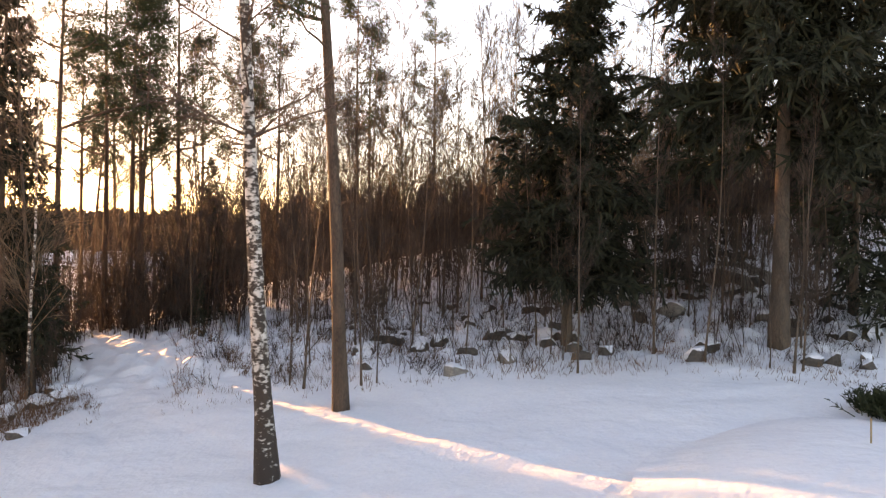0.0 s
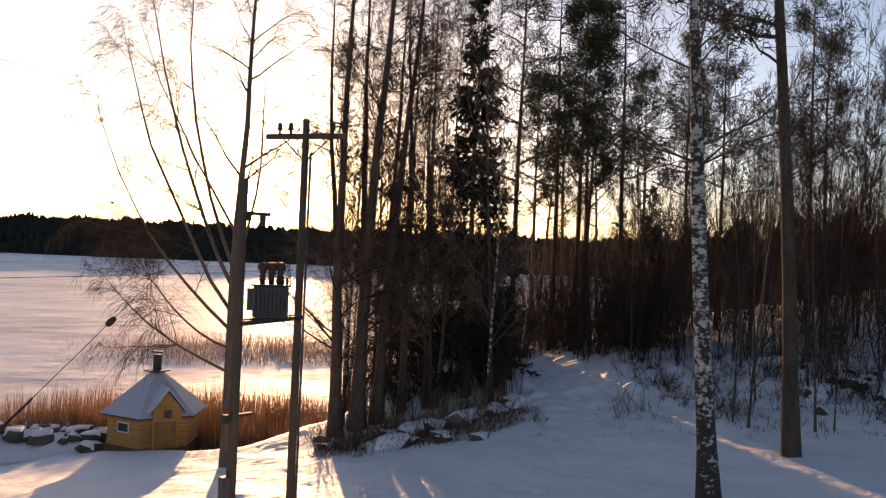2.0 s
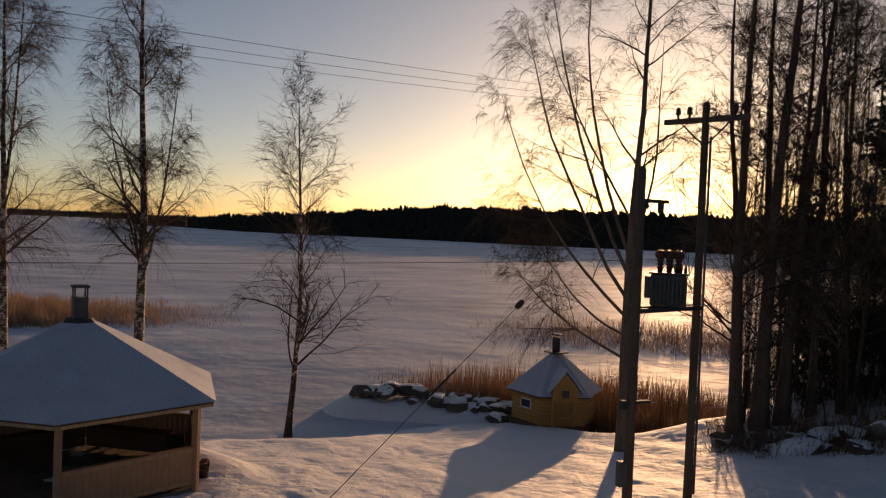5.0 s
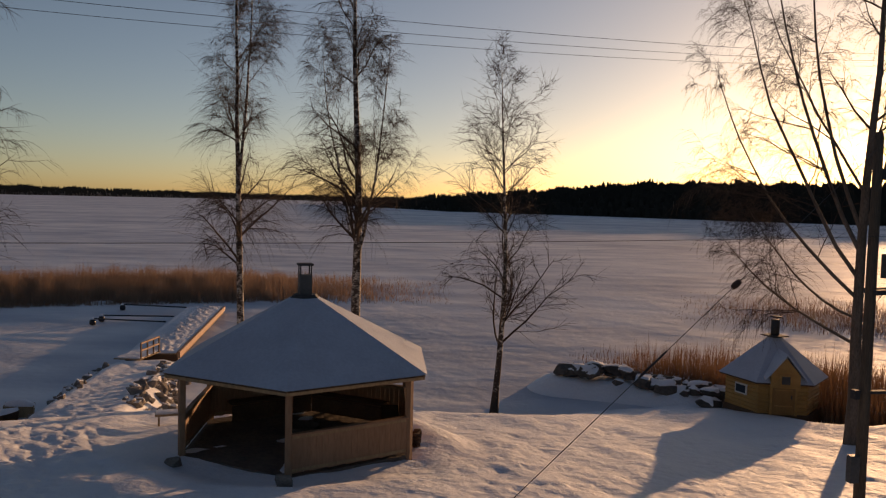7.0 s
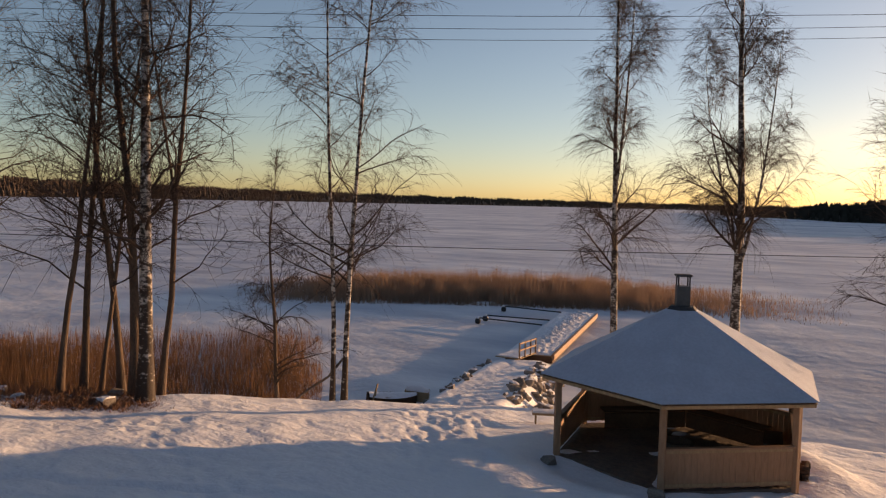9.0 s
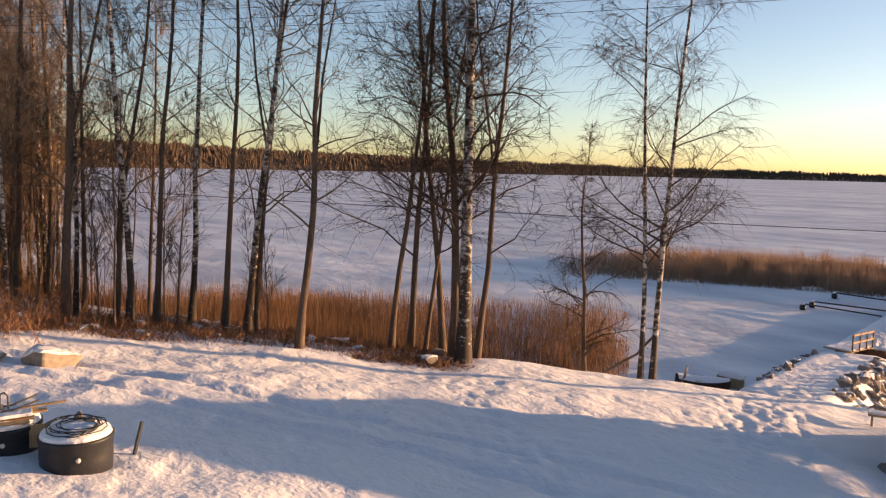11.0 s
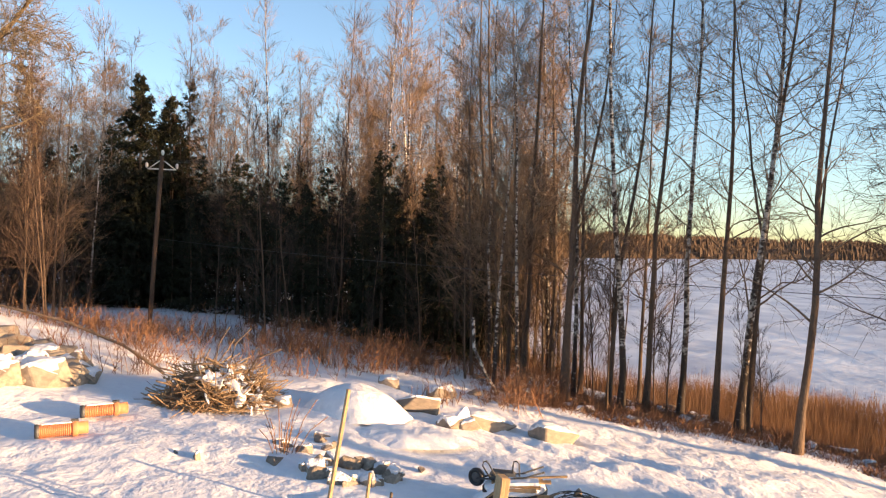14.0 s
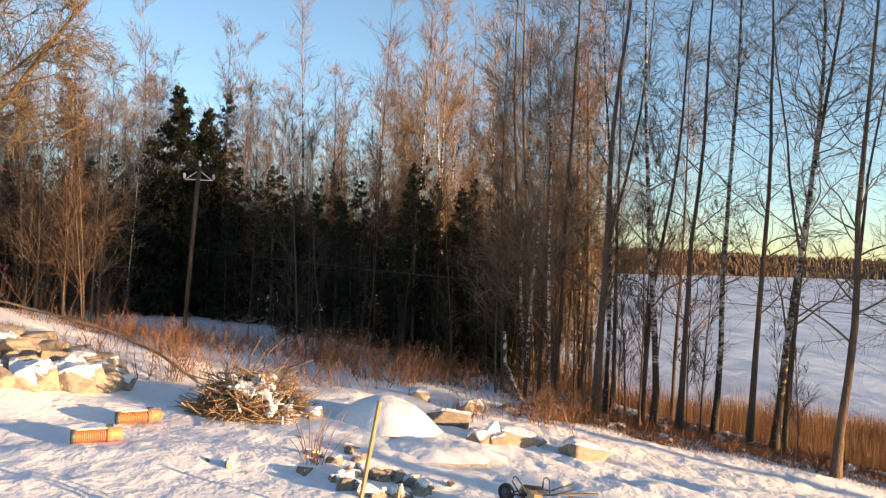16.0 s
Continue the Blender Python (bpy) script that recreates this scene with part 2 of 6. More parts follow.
def tubes(P, R, sides=3, pointed=True):
    """Tapered tubes along n lines of k points: corners, quads and triangles. pointed: the last ring is one point."""
    n, k, _ = P.shape
    tan = np.gradient(P, axis=1)
    tan /= np.linalg.norm(tan, axis=2, keepdims=True) + 1e-9
    ref = np.where(np.abs(tan[..., 2:3]) > 0.9, np.array([1.0, 0, 0]), np.array([0, 0, 1.0]))
    u = np.cross(tan, ref)
    u /= np.linalg.norm(u, axis=2, keepdims=True) + 1e-9
    w = np.cross(tan, u)
    a = np.arange(sides) * 2 * np.pi / sides
    kk = k - 1 if pointed else k
    ring = P[:, :kk, None] + R[:, :kk, None, None] * (u[:, :kk, None] * np.cos(a)[:, None] + w[:, :kk, None] * np.sin(a)[:, None])
    verts = ring.reshape(-1, 3)
    i = (np.arange(n)[:, None, None] * kk + np.arange(kk - 1)[None, :, None]) * sides
    s, s2 = np.arange(sides), (np.arange(sides) + 1) % sides
    quads = np.stack([i + s, i + s2, i + sides + s2, i + sides + s], -1).reshape(-1, 4)
    tris = np.zeros((0, 3), int)
    if pointed:
        tip = len(verts) + np.arange(n)
        j = (np.arange(n) * kk + kk - 1)[:, None] * sides
        tris = np.stack([j + s, j + s2, np.repeat(tip[:, None], sides, 1)], -1).reshape(-1, 3)
        verts = np.concatenate([verts, P[:, -1]])
    else:
        caps = []
        for e in (0, kk - 1):
            j = (np.arange(n) * kk + e) * sides
            for c in range(1, sides - 1):
                caps.append(np.stack([j, j + c, j + c + 1] if e else [j, j + c + 1, j + c], -1))
        tris = np.concatenate(caps)
    return verts, quads, tris


def slivers(r, P, w):
    """One thin blade from the first to the last point of each line."""
    a, b = P[:, 0], P[:, -1]
    d = (b - a) / (np.linalg.norm(b - a, axis=1, keepdims=True) + 1e-9)
    side = np.cross(d, r.normal(0, 1, d.shape))
    side = side / (np.linalg.norm(side, axis=1, keepdims=True) + 1e-9) * w[:, None]
    n = len(a)
    return np.concatenate([a - side, a + side, b]), np.zeros((0, 4), int), np.stack([np.arange(n), np.arange(n) + n, np.arange(n) + 2 * n], -1)


class Pile:
    """Gathers many arrays of corners and faces into one mesh."""
    def __init__(self):
        self.v, self.q, self.t, self.n = [], [], [], 0

    def add(self, vqt):
        v, q, t = vqt
        self.v.append(v)
        self.q.append(np.asarray(q).reshape(-1, 4) + self.n)
        self.t.append(np.asarray(t).reshape(-1, 3) + self.n)
        self.n += len(v)
        return self

    def mesh(self, name, smooth=True):
        return mesh_of(name, np.concatenate(self.v), np.concatenate(self.q), np.concatenate(self.t), smooth)


# ---- the lie of the land ----
SHORE = np.array([(-294.6, 68.7), (-117.8, 25.5), (-58.9, 14.2), (-39.3, 10.3), (-28.5, 10.3), (-21.6, 15.7), (-16.7, 22), (-8.8, 29.5), (2, 30.9), (9.8, 37.3), (14.4, 34.4), (15.8, 29.8), (19.5, 30.2),
                  (24.5, 37.0), (31.4, 37.8), (44.2, 45.2), (68.7, 49.1), (137.5, 58.9), (392.8, 117.8)], float)


def step(a, b, x):
    t = np.clip((np.asarray(x, float) - a) / (b - a), 0, 1)
    return t * t * (3 - 2 * t)


def inland(x, y):
    """Metres from the waterline, positive on land."""
    x, y = np.asarray(x, float), np.asarray(y, float)
    best = np.full(x.shape, 1e9)
    for a, b in zip(SHORE, SHORE[1:]):
        d = b - a
        k = np.clip(((x - a[0]) * d[0] + (y - a[1]) * d[1]) / (d @ d), 0, 1)
        best = np.minimum(best, np.hypot(x - a[0] - k * d[0], y - a[1] - k * d[1]))
    return np.where(y < np.interp(x, SHORE[:, 0], SHORE[:, 1]), best, -best)


def land(x, y):
    """Height of the ground over the lake."""
    x, y = np.asarray(x, float), np.asarray(y, float)
    k = step(8, 28, x)
    z = 4.6 - 0.1222 * np.maximum(y, 0) * (1 - 0.7 * k) - 0.03 * np.minimum(y, 0) - 0.051 * np.maximum(x, 0) * (1 - 0.6 * k) - 0.02 * np.minimum(x, 0)
    z = z + 7 * np.exp(-((x - 58) / 16) ** 2 / 2 - ((y + 2) / 24) ** 2 / 2)
    z = z + 1.8 * np.exp(-((x + 22) ** 2 + (y + 14) ** 2) / (2 * 5 ** 2))
    z = -0.4 + (z + 0.4) * step(-1.0, 4.5, inland(x, y))
    # the levelled pad under the grill shelter
    pad = step(4.6, 3.0, np.hypot(x + 3.35, y - 19.7))
    z = z + (2.40 - z) * pad
    # the stone causeway out to the jetty
    k = np.clip(((x + 11.54) * -2.22 + (y - 25.46) * 11.28) / (2.22 ** 2 + 11.28 ** 2), 0, 1)
    off = np.hypot(x + 11.54 + 2.22 * k, y - 25.46 - 11.28 * k)
    z = np.maximum(z, -0.4 + (1.75 - 0.85 * k) * step(2.9, 1.1, off))
    # the low stony spit beside the yellow hut
    k = np.clip(((x - 5.6) * 5.4 - (y - 35.9) * 2.0) / (5.4 ** 2 + 2.0 ** 2), 0, 1)
    off = np.hypot(x - 5.6 - 5.4 * k, y - 35.9 + 2.0 * k)
    return np.maximum(z, -0.4 + (1.05 - 0.1 * k) * step(2.6, 0.5, off))


def polar(yaw, metres):
    """A place by its bearing from the house (to the left of the lake view) and its distance."""
    return -math.sin(radians(yaw)) * metres, math.cos(radians(yaw)) * metres


def on_land(yaw, metres, sink=0.0):
    x, y = polar(yaw, metres)
    return Vector((x, y, max(float(land(x, y)), 0.0) - sink))


def wave(x, y, size, seed=0.0):
    """Smooth pseudo-random relief by a sum of sines."""
    out = np.zeros(np.shape(x))
    r = np.random.default_rng(int(seed * 7 + 3))
    for k in range(7):
        a, p, f = r.uniform(0, 6.28), r.uniform(0, 6.28), r.uniform(0.6, 1.7) * 6.28 / size
        out = out + np.sin((x * math.cos(a) + y * math.sin(a)) * f + p)
    return out / 4


radii = np.concatenate([[0.01, 0.8], np.arange(1.5, 30, 0.16), np.arange(30, 40, 0.25), np.arange(40, 60, 1.0), 60 * 1.125 ** np.arange(0, 39)])
angles = np.radians(np.concatenate([np.arange(-106, 126, 0.3), np.arange(126, 254, 4.0)]))
RR, AA = np.meshgrid(radii, angles, indexing="ij")
GX, GY = -np.sin(AA) * RR, np.cos(AA) * RR
shelf = step(0, 3, inland(GX, GY))
close = np.exp(-RR / 60) * shelf
GZ = land(GX, GY) + close * (0.09 * wave(GX, GY, 6.0, 1) + 0.045 * wave(GX, GY, 2.2, 2) + 0.020 * wave(GX, GY, 0.9, 3) * (0.4 + step(-0.2, 0.8, wave(GX, GY, 7, 9))))
GZ += 0.28 * step(24, 30, RR) * step(70, 50, RR) * step(16, 24, GX) * np.abs(wave(GX, GY, 1.8, 6)) * shelf   # tussocks and boulders under the snow in the wood


def press(x, y, size, depth, stretch=1.0, turn=0.0):
    """A dent in the snow."""
    c, s = math.cos(turn), math.sin(turn)
    rd, wide = math.hypot(x, y), 3.2 * size * max(stretch, 1.0)
    part_of = slice(int(np.searchsorted(radii, rd - wide)), int(np.searchsorted(radii, rd + wide)) + 1)
    dx, dy = GX[part_of] - x, GY[part_of] - y
    u, v = (dx * c + dy * s) / (size * stretch), (-dx * s + dy * c) / size
    q = u * u + v * v
    GZ[part_of] -= 0.6 * depth * np.exp(-q) - depth * 0.15 * np.exp(-(np.sqrt(q) - 1.6) ** 2 * 4)


def trail(points, gap, size, depth, seed, wander=0.14):
    r = np.random.default_rng(seed)
    for (x0, y0), (x1, y1) in zip(points, points[1:]):
        n = max(2, int(math.hypot(x1 - x0, y1 - y0) / gap))
        a = math.atan2(y1 - y0, x1 - x0)
        for k in range(n):
            s = (k % 2 - 0.5) * wander * 2 + r.normal(0, wander * 0.4)
            press(x0 + (x1 - x0) * k / n - math.sin(a) * s, y0 + (y1 - y0) * k / n + math.cos(a) * s, size * r.uniform(0.6, 0.95), depth * r.uniform(0.5, 0.9), 1.6, a)


trail([(-7, 15), (-9.5, 20), (-11.6, 26), (-13.8, 37)], 0.2, 0.15, 0.13, 1, 0.55)
trail([(-7.4, 14), (-10, 20), (-12.2, 27), (-14.0, 37)], 0.26, 0.15, 0.12, 2, 0.4)
trail([(-7.8, 16), (-10.6, 22), (-12.4, 29), (-13.6, 36.5)], 0.22, 0.13, 0.12, 11, 0.5)
trail([(-4, 10), (-8.5, 13), (-11, 20)], 0.55, 0.15, 0.08, 3)
trail([(-6, 8), (-10, 11), (-15, 13)], 0.6, 0.17, 0.10, 4)
trail([(-7, 9), (-12, 11.5), (-14.5, 14.5)], 0.62, 0.17, 0.10, 5, 0.35)
trail([(-1.4, 13.5), (1.5, 16), (5.5, 18.5), (9.5, 21)], 0.6, 0.13, 0.07, 6)
trail([(1, 18), (3.4, 25), (6, 29)], 0.6, 0.13, 0.06, 7)
trail([(13, 12), (20, 17), (32, 25), (40, 31)], 0.5, 0.22, 0.10, 8, 0.3)
trail([(-10, 6.2), (-16, 5), (-21, 3.5)], 0.5, 0.2, 0.07, 9, 0.25)
trail([(-9, 8.6), (-14, 8.2), (-20, 7)], 0.5, 0.2, 0.06, 10, 0.3)
scatter = np.random.default_rng(77)
for bearings, metres, many in (((28, 88), (10, 21), 230), ((-34, 6), (14, 30), 520), ((-96, -36), (12, 24), 160), ((88, 118), (9, 17), 60)):
    for k in range(many):
        yaw_k, d_k = scatter.uniform(*bearings), scatter.uniform(*metres)
        press(*polar(yaw_k, d_k), scatter.uniform(0.07, 0.15), scatter.uniform(0.025, 0.07), scatter.uniform(1, 2.5), scatter.uniform(0, 3))
for lane in (0.0, 1.5):   # wheel ruts across the yard
    for k in range(46):
        press(-6.5 - 0.33 * k, 9.6 + lane - 0.13 * k - 0.0007 * k * k * 3, 0.17, 0.10, 2.4, math.pi + 0.4)
nr, na = RR.shape
idx = np.arange(nr * na).reshape(nr, na)
gq = np.stack([idx[:-1], np.roll(idx, -1, 1)[:-1], np.roll(idx, -1, 1)[1:], idx[1:]], -1).reshape(-1, 4)
ground = part("ground", mesh_of("ground", np.stack([GX, GY, GZ], -1).reshape(-1, 3), gq), SNOW)
tagged(ground, "sloping snow-covered yard with tracks and shallow drifts", "ground", kind="structure")

lr = np.concatenate([np.arange(18, 120, 1.5), 120 * 1.12 ** np.arange(0, 33)])
la = np.radians(np.linspace(-100, 100, 201))
LR, LA = np.meshgrid(lr, la, indexing="ij")
li = np.arange(LR.size).reshape(LR.shape)
lq = np.stack([li[:-1, :-1], li[:-1, 1:], li[1:, 1:], li[1:, :-1]], -1).reshape(-1, 4)
LX, LY = -np.sin(LA) * LR, np.cos(LA) * LR
LZ = 0.03 * wave(LX, LY * 2.5, 9.0, 5) * np.exp(-LR / 150)
lake = part("water_lake", mesh_of("lake", np.stack([LX, LY, LZ], -1).reshape(-1, 3), lq), ICE)
tagged(lake, "frozen lake under thin wind-blown snow", "lake", kind="structure")


# ---- far shores ----
def far_wood(name, label, bearings, distance, rise, tree, count, seed, material=None):
    """A wooded shore: a low hill with many small spired crowns on it."""
    r = np.random.default_rng(seed)
    pile = Pile()
    a = np.linspace(bearings[0], bearings[1], 160)
    d0 = distance(a)
    rows = []
    for k, (dd, hh) in enumerate(((0.0, -0.5), (0.03, 0.25), (0.12, 0.7), (0.3, 1.0), (0.6, 0.9))):
        d = d0 * (1 + dd)
        rows.append(np.stack([-np.sin(np.radians(a)) * d, np.cos(np.radians(a)) * d, hh * rise(a) * (1 + 0.12 * np.sin(a * 1.3 + k))], -1))
    rows = np.array(rows)
    i = np.arange(rows.shape[0] * rows.shape[1]).reshape(rows.shape[:2])
    pile.add((rows.reshape(-1, 3), np.stack([i[:-1, :-1], i[:-1, 1:], i[1:, 1:], i[1:, :-1]], -1).reshape(-1, 4), np.zeros((0, 3), int)))
    ta = r.uniform(bearings[0], bearings[1], count)
    f = r.uniform(0.005, 0.3, count) ** 1.0
    td = distance(ta) * (1 + f)
    hz = np.interp(f, [0, 0.03, 0.12, 0.3], [-0.2, 0.25, 0.7, 1.0]) * rise(ta)
    h = tree * r.uniform(0.55, 1.1, count) * (1 + 0.12 * np.sin(ta * 2.1))
    base = np.stack([-np.sin(np.radians(ta)) * td, np.cos(np.radians(ta)) * td, hz - 1], -1)
    mid, top = base.copy(), base.copy()
    mid[:, 2] += h * r.uniform(0.35, 0.7, count)
    top[:, 2] += h
    top[:, 0] += r.normal(0, 0.2, count)
    w = h * r.uniform(0.10, 0.26, count)
    pile.add(tubes(np.stack([base, mid, top], 1), np.stack([w, w * r.uniform(0.7, 1.1, count), w * 0], 1), 3))
    ob = part(name, pile.mesh(name, False), material or FARWOOD)
    return tagged(ob, label, "forest", kind="stuff")


far_wood("far_forest", "dark wooded headland across the frozen lake", (-80, 7.2),
         lambda a: np.interp(a, [-80, -20, 0, 7.2], [480, 520, 620, 880]), lambda a: np.interp(a, [-40, -26, -14, -5, 3, 7.2], [22, 22, 23, 13, 5, 1]), 9, 12000, 11)
far_wood("far_forest", "distant low wooded shore beyond the lake", (4, 96),
         lambda a: np.interp(a, [4, 20, 45, 70, 96], [2300, 2000, 1450, 950, 750]), lambda a: np.interp(a, [4, 15, 40, 60, 96], [8, 10, 19, 27, 32]), 12, 11000, 12, NEARWOOD)
far_wood("far_forest", "brown woods rising behind the thicket", (-118, -55), lambda a: np.interp(a, [-118, -75, -55], [62, 78, 92]), lambda a: np.interp(a, [-118, -80, -55], [9, 8, 4]), 10, 2600, 13, NEARWOOD)
far_wood("far_forest", "brown woods deep behind the clearing", (78, 140), lambda a: np.interp(a, [78, 100, 140], [95, 78, 70]), lambda a: a * 0 + 7, 8, 2600, 14, NEARWOOD)


# ---- trees ----
def unit(v):
    return v / (np.linalg.norm(v, axis=-1, keepdims=True) + 1e-9)


def curve(r, P0, D, L, k, wobble, pull):
    """Lines of k pieces that start at P0 towards D; pull adds to the way at each piece (down for hanging twigs)."""
    P, d = [P0], unit(D)
    for j in range(k):
        P.append(P[-1] + d * (L / k)[:, None])
        d = unit(d + r.normal(0, wobble, d.shape) + np.array([0, 0, 1.0]) * pull)
    return np.stack(P, 1)


def sprout(r, P, per, lo, hi, angle, spread, flat=0.0):
    """Starts and ways of side shoots on lines P."""
    n, k, _ = P.shape
    u = np.sort(r.uniform(lo, hi, (n, per)), 1) * (k - 1)
    i = np.minimum(u.astype(int), k - 2)
    f = (u - i)[..., None]
    rows = np.arange(n)[:, None]
    a, b = P[rows, i], P[rows, i + 1]
    start = (a + (b - a) * f).reshape(-1, 3)
    tan = unit(b - a).reshape(-1, 3)
    side = unit(np.cross(tan, unit(r.normal(0, 1, tan.shape) * np.array([1, 1, 1 - flat]) + 1e-6)))
    ang = np.radians(r.normal(angle, spread, len(tan)))[:, None]
    return start, np.cos(ang) * tan + np.sin(ang) * side, (u / (k - 1)).ravel()


def shoot(P, R0, R1):
    k = P.shape[1]
    return R0[:, None] + (R1 - R0)[:, None] * np.linspace(0, 1, k)[None]


def bare_tree(name, seed, height, girth, m, label, bark, twig, lean=(0, 0), crown=0.35, limbs=34, reach=0.26, rise=48, subs=8, twigs=7,
              droop=-0.16, forks=(), detail=2, group="", category="tree", bend=0.02, limb_size=1.0, twig_size=1.0, twig_len=1.0, sides=8, fan=42, gnarl=0.12):
    """A leafless broadleaf tree: trunk and forks, limbs, twigs and hanging twiglets."""
    r = np.random.default_rng(seed)
    top = thing(name, m, label, category, group)
    k = 12
    D = np.array([[lean[0], lean[1], 1.0]])
    P = curve(r, np.zeros((1, 3)) - D * 0.25, D, np.array([height]), k, bend, 0.02)
    R = girth * (1 - np.linspace(0, 1, k + 1) ** 0.9 * 0.93)[None]
    R[0, 0] *= 1.45
    R[0, 1] *= 1.04
    wood = Pile().add(tubes(P, R, sides))
    stems = [(P, R)]
    for f, turn, tilt, size, ratio in forks:
        j = f * k
        i = int(j)
        s = P[:, i] + (P[:, i + 1] - P[:, i]) * (j - i)
        a = radians(turn)
        d = np.array([[math.cos(a) * math.sin(radians(tilt)) + lean[0], math.sin(a) * math.sin(radians(tilt)) + lean[1], math.cos(radians(tilt))]])
        Q = curve(r, s, d, np.array([height * (1 - f) * size]), 9, bend * 1.5, 0.09)
        RQ = np.interp(f, np.linspace(0, 1, k + 1), R[0]) * ratio * (1 - np.linspace(0, 1, 10) * 0.93)[None]
        wood.add(tubes(Q, RQ, 6))
        stems.append((Q, RQ))
    part("trunk", wood.mesh("trunk"), bark, top)
    tw = Pile()
    for w, (S, SR) in enumerate(stems):
        nl = limbs if w == 0 else max(6, int(limbs * 0.5))
        st, d, u = sprout(r, S, nl, crown if w == 0 else 0.15, 0.985, rise, 9)
        L = height * reach * (1.08 - 0.72 * u) * r.uniform(0.65, 1.15, nl) * (1 if w == 0 else 0.7)
        A = curve(r, st, d, L, 6 if detail > 1 else 3, gnarl, 0.03)
        ra = np.interp(u, np.linspace(0, 1, S.shape[1]), SR[0]) * 0.42 * limb_size
        tw.add(tubes(A, shoot(A, ra, ra * 0.22), 4 if detail > 1 else 3))
        st, d, u2 = sprout(r, A, subs, 0.08, 1.0, fan, 12)
        L2 = np.repeat(L, subs) * r.uniform(0.28, 0.7, len(st)) * (1.15 - 0.6 * u2)
        B = curve(r, st, d, L2, 3 if detail > 1 else 2, gnarl * 1.5, droop * 0.5)
        rb = np.maximum(np.repeat(ra, subs) * 0.30, 0.006 * twig_size)
        tw.add(tubes(B, shoot(B, rb, rb * 0.4), 3))
        if twigs:
            st, d, u3 = sprout(r, B, twigs, 0.05, 1.0, fan * 0.8, 12)
            L3 = twig_len * r.uniform(0.25, 0.75, len(st)) * np.clip(np.repeat(L2, twigs), 0.45, 1.2)
            C = curve(r, st, unit(d) + np.array([0, 0, droop * 2.0]), L3, 2 if droop < -0.15 else 1, 0.16, droop * 1.6)
            rc = np.full(len(st), 0.0045 * twig_size)
            tw.add(tubes(C, shoot(C, rc, rc * 0.5), 3) if droop < -0.15 else slivers(r, C, rc * 1.3))
    part("crown", tw.mesh("crown"), twig, top)
    return top


def spruce(name, seed, height, girth, m, label, spread=0.17, low=0.06, limbs=90, sprigs=26, group="", needles=5):
    """A conifer with whorls of drooping boughs, thick with hanging sprays."""
    r = np.random.default_rng(seed)
    top = thing(name, m, label, "spruce", group)
    P = curve(r, np.array([[0, 0, -0.2]]), np.array([[0, 0, 1.0]]), np.array([height]), 8, 0.006, 0)
    R = girth * (1 - np.linspace(0, 1, 9) * 0.96)[None]
    R[0, 0] *= 1.3
    part("trunk", Pile().add(tubes(P, R, 8)).mesh("trunk"), ALDER_BARK, top)
    u = np.sort(r.uniform(low, 0.99, limbs) ** 0.9)
    z = u * height
    a = r.uniform(0, 2 * np.pi, limbs)
    L = height * spread * (1 - u) ** 0.75 * r.uniform(0.65, 1.2, limbs) * np.clip((u - low) / 0.08 + 0.55, 0, 1) + 0.12
    tilt = np.radians(np.interp(u, [0, 0.6, 1], [-22, 0, 38]))
    d = np.stack([np.cos(a) * np.cos(tilt), np.sin(a) * np.cos(tilt), np.sin(tilt)], -1)
    A = curve(r, np.stack([0 * a, 0 * a, z], -1), d, L, 5, 0.04, 0.035)
    crown = Pile().add(tubes(A, shoot(A, L * 0.012 + 0.012, L * 0.002 + 0.004), 3))
    st, d, u2 = sprout(r, A, sprigs, 0.12, 1.0, 48, 12, 0.0)
    d[:, 2] -= 0.35
    L2 = np.repeat(L, sprigs) * r.uniform(0.16, 0.36, len(st)) * (1.15 - 0.6 * u2) + 0.10
    B = curve(r, st, d, L2, 2, 0.10, -0.3)
    rb = np.clip(L2 * 0.085, 0.022, 0.075)
    crown.add(tubes(B, np.stack([rb * 0.5, rb, rb * 0], 1), 3))
    if needles:
        st, d, _ = sprout(r, B, needles, 0.05, 0.95, 50, 12)
        d[:, 2] -= 0.25
        L3 = np.repeat(L2, needles) * r.uniform(0.3, 0.6, len(st))
        C = curve(r, st, d, L3, 1, 0, 0)
        rc = np.clip(L3 * 0.10, 0.016, 0.05)
        crown.add(slivers(r, C, rc * 1.4))
    part("crown", crown.mesh("crown", False), NEEDLE, top)
    return top


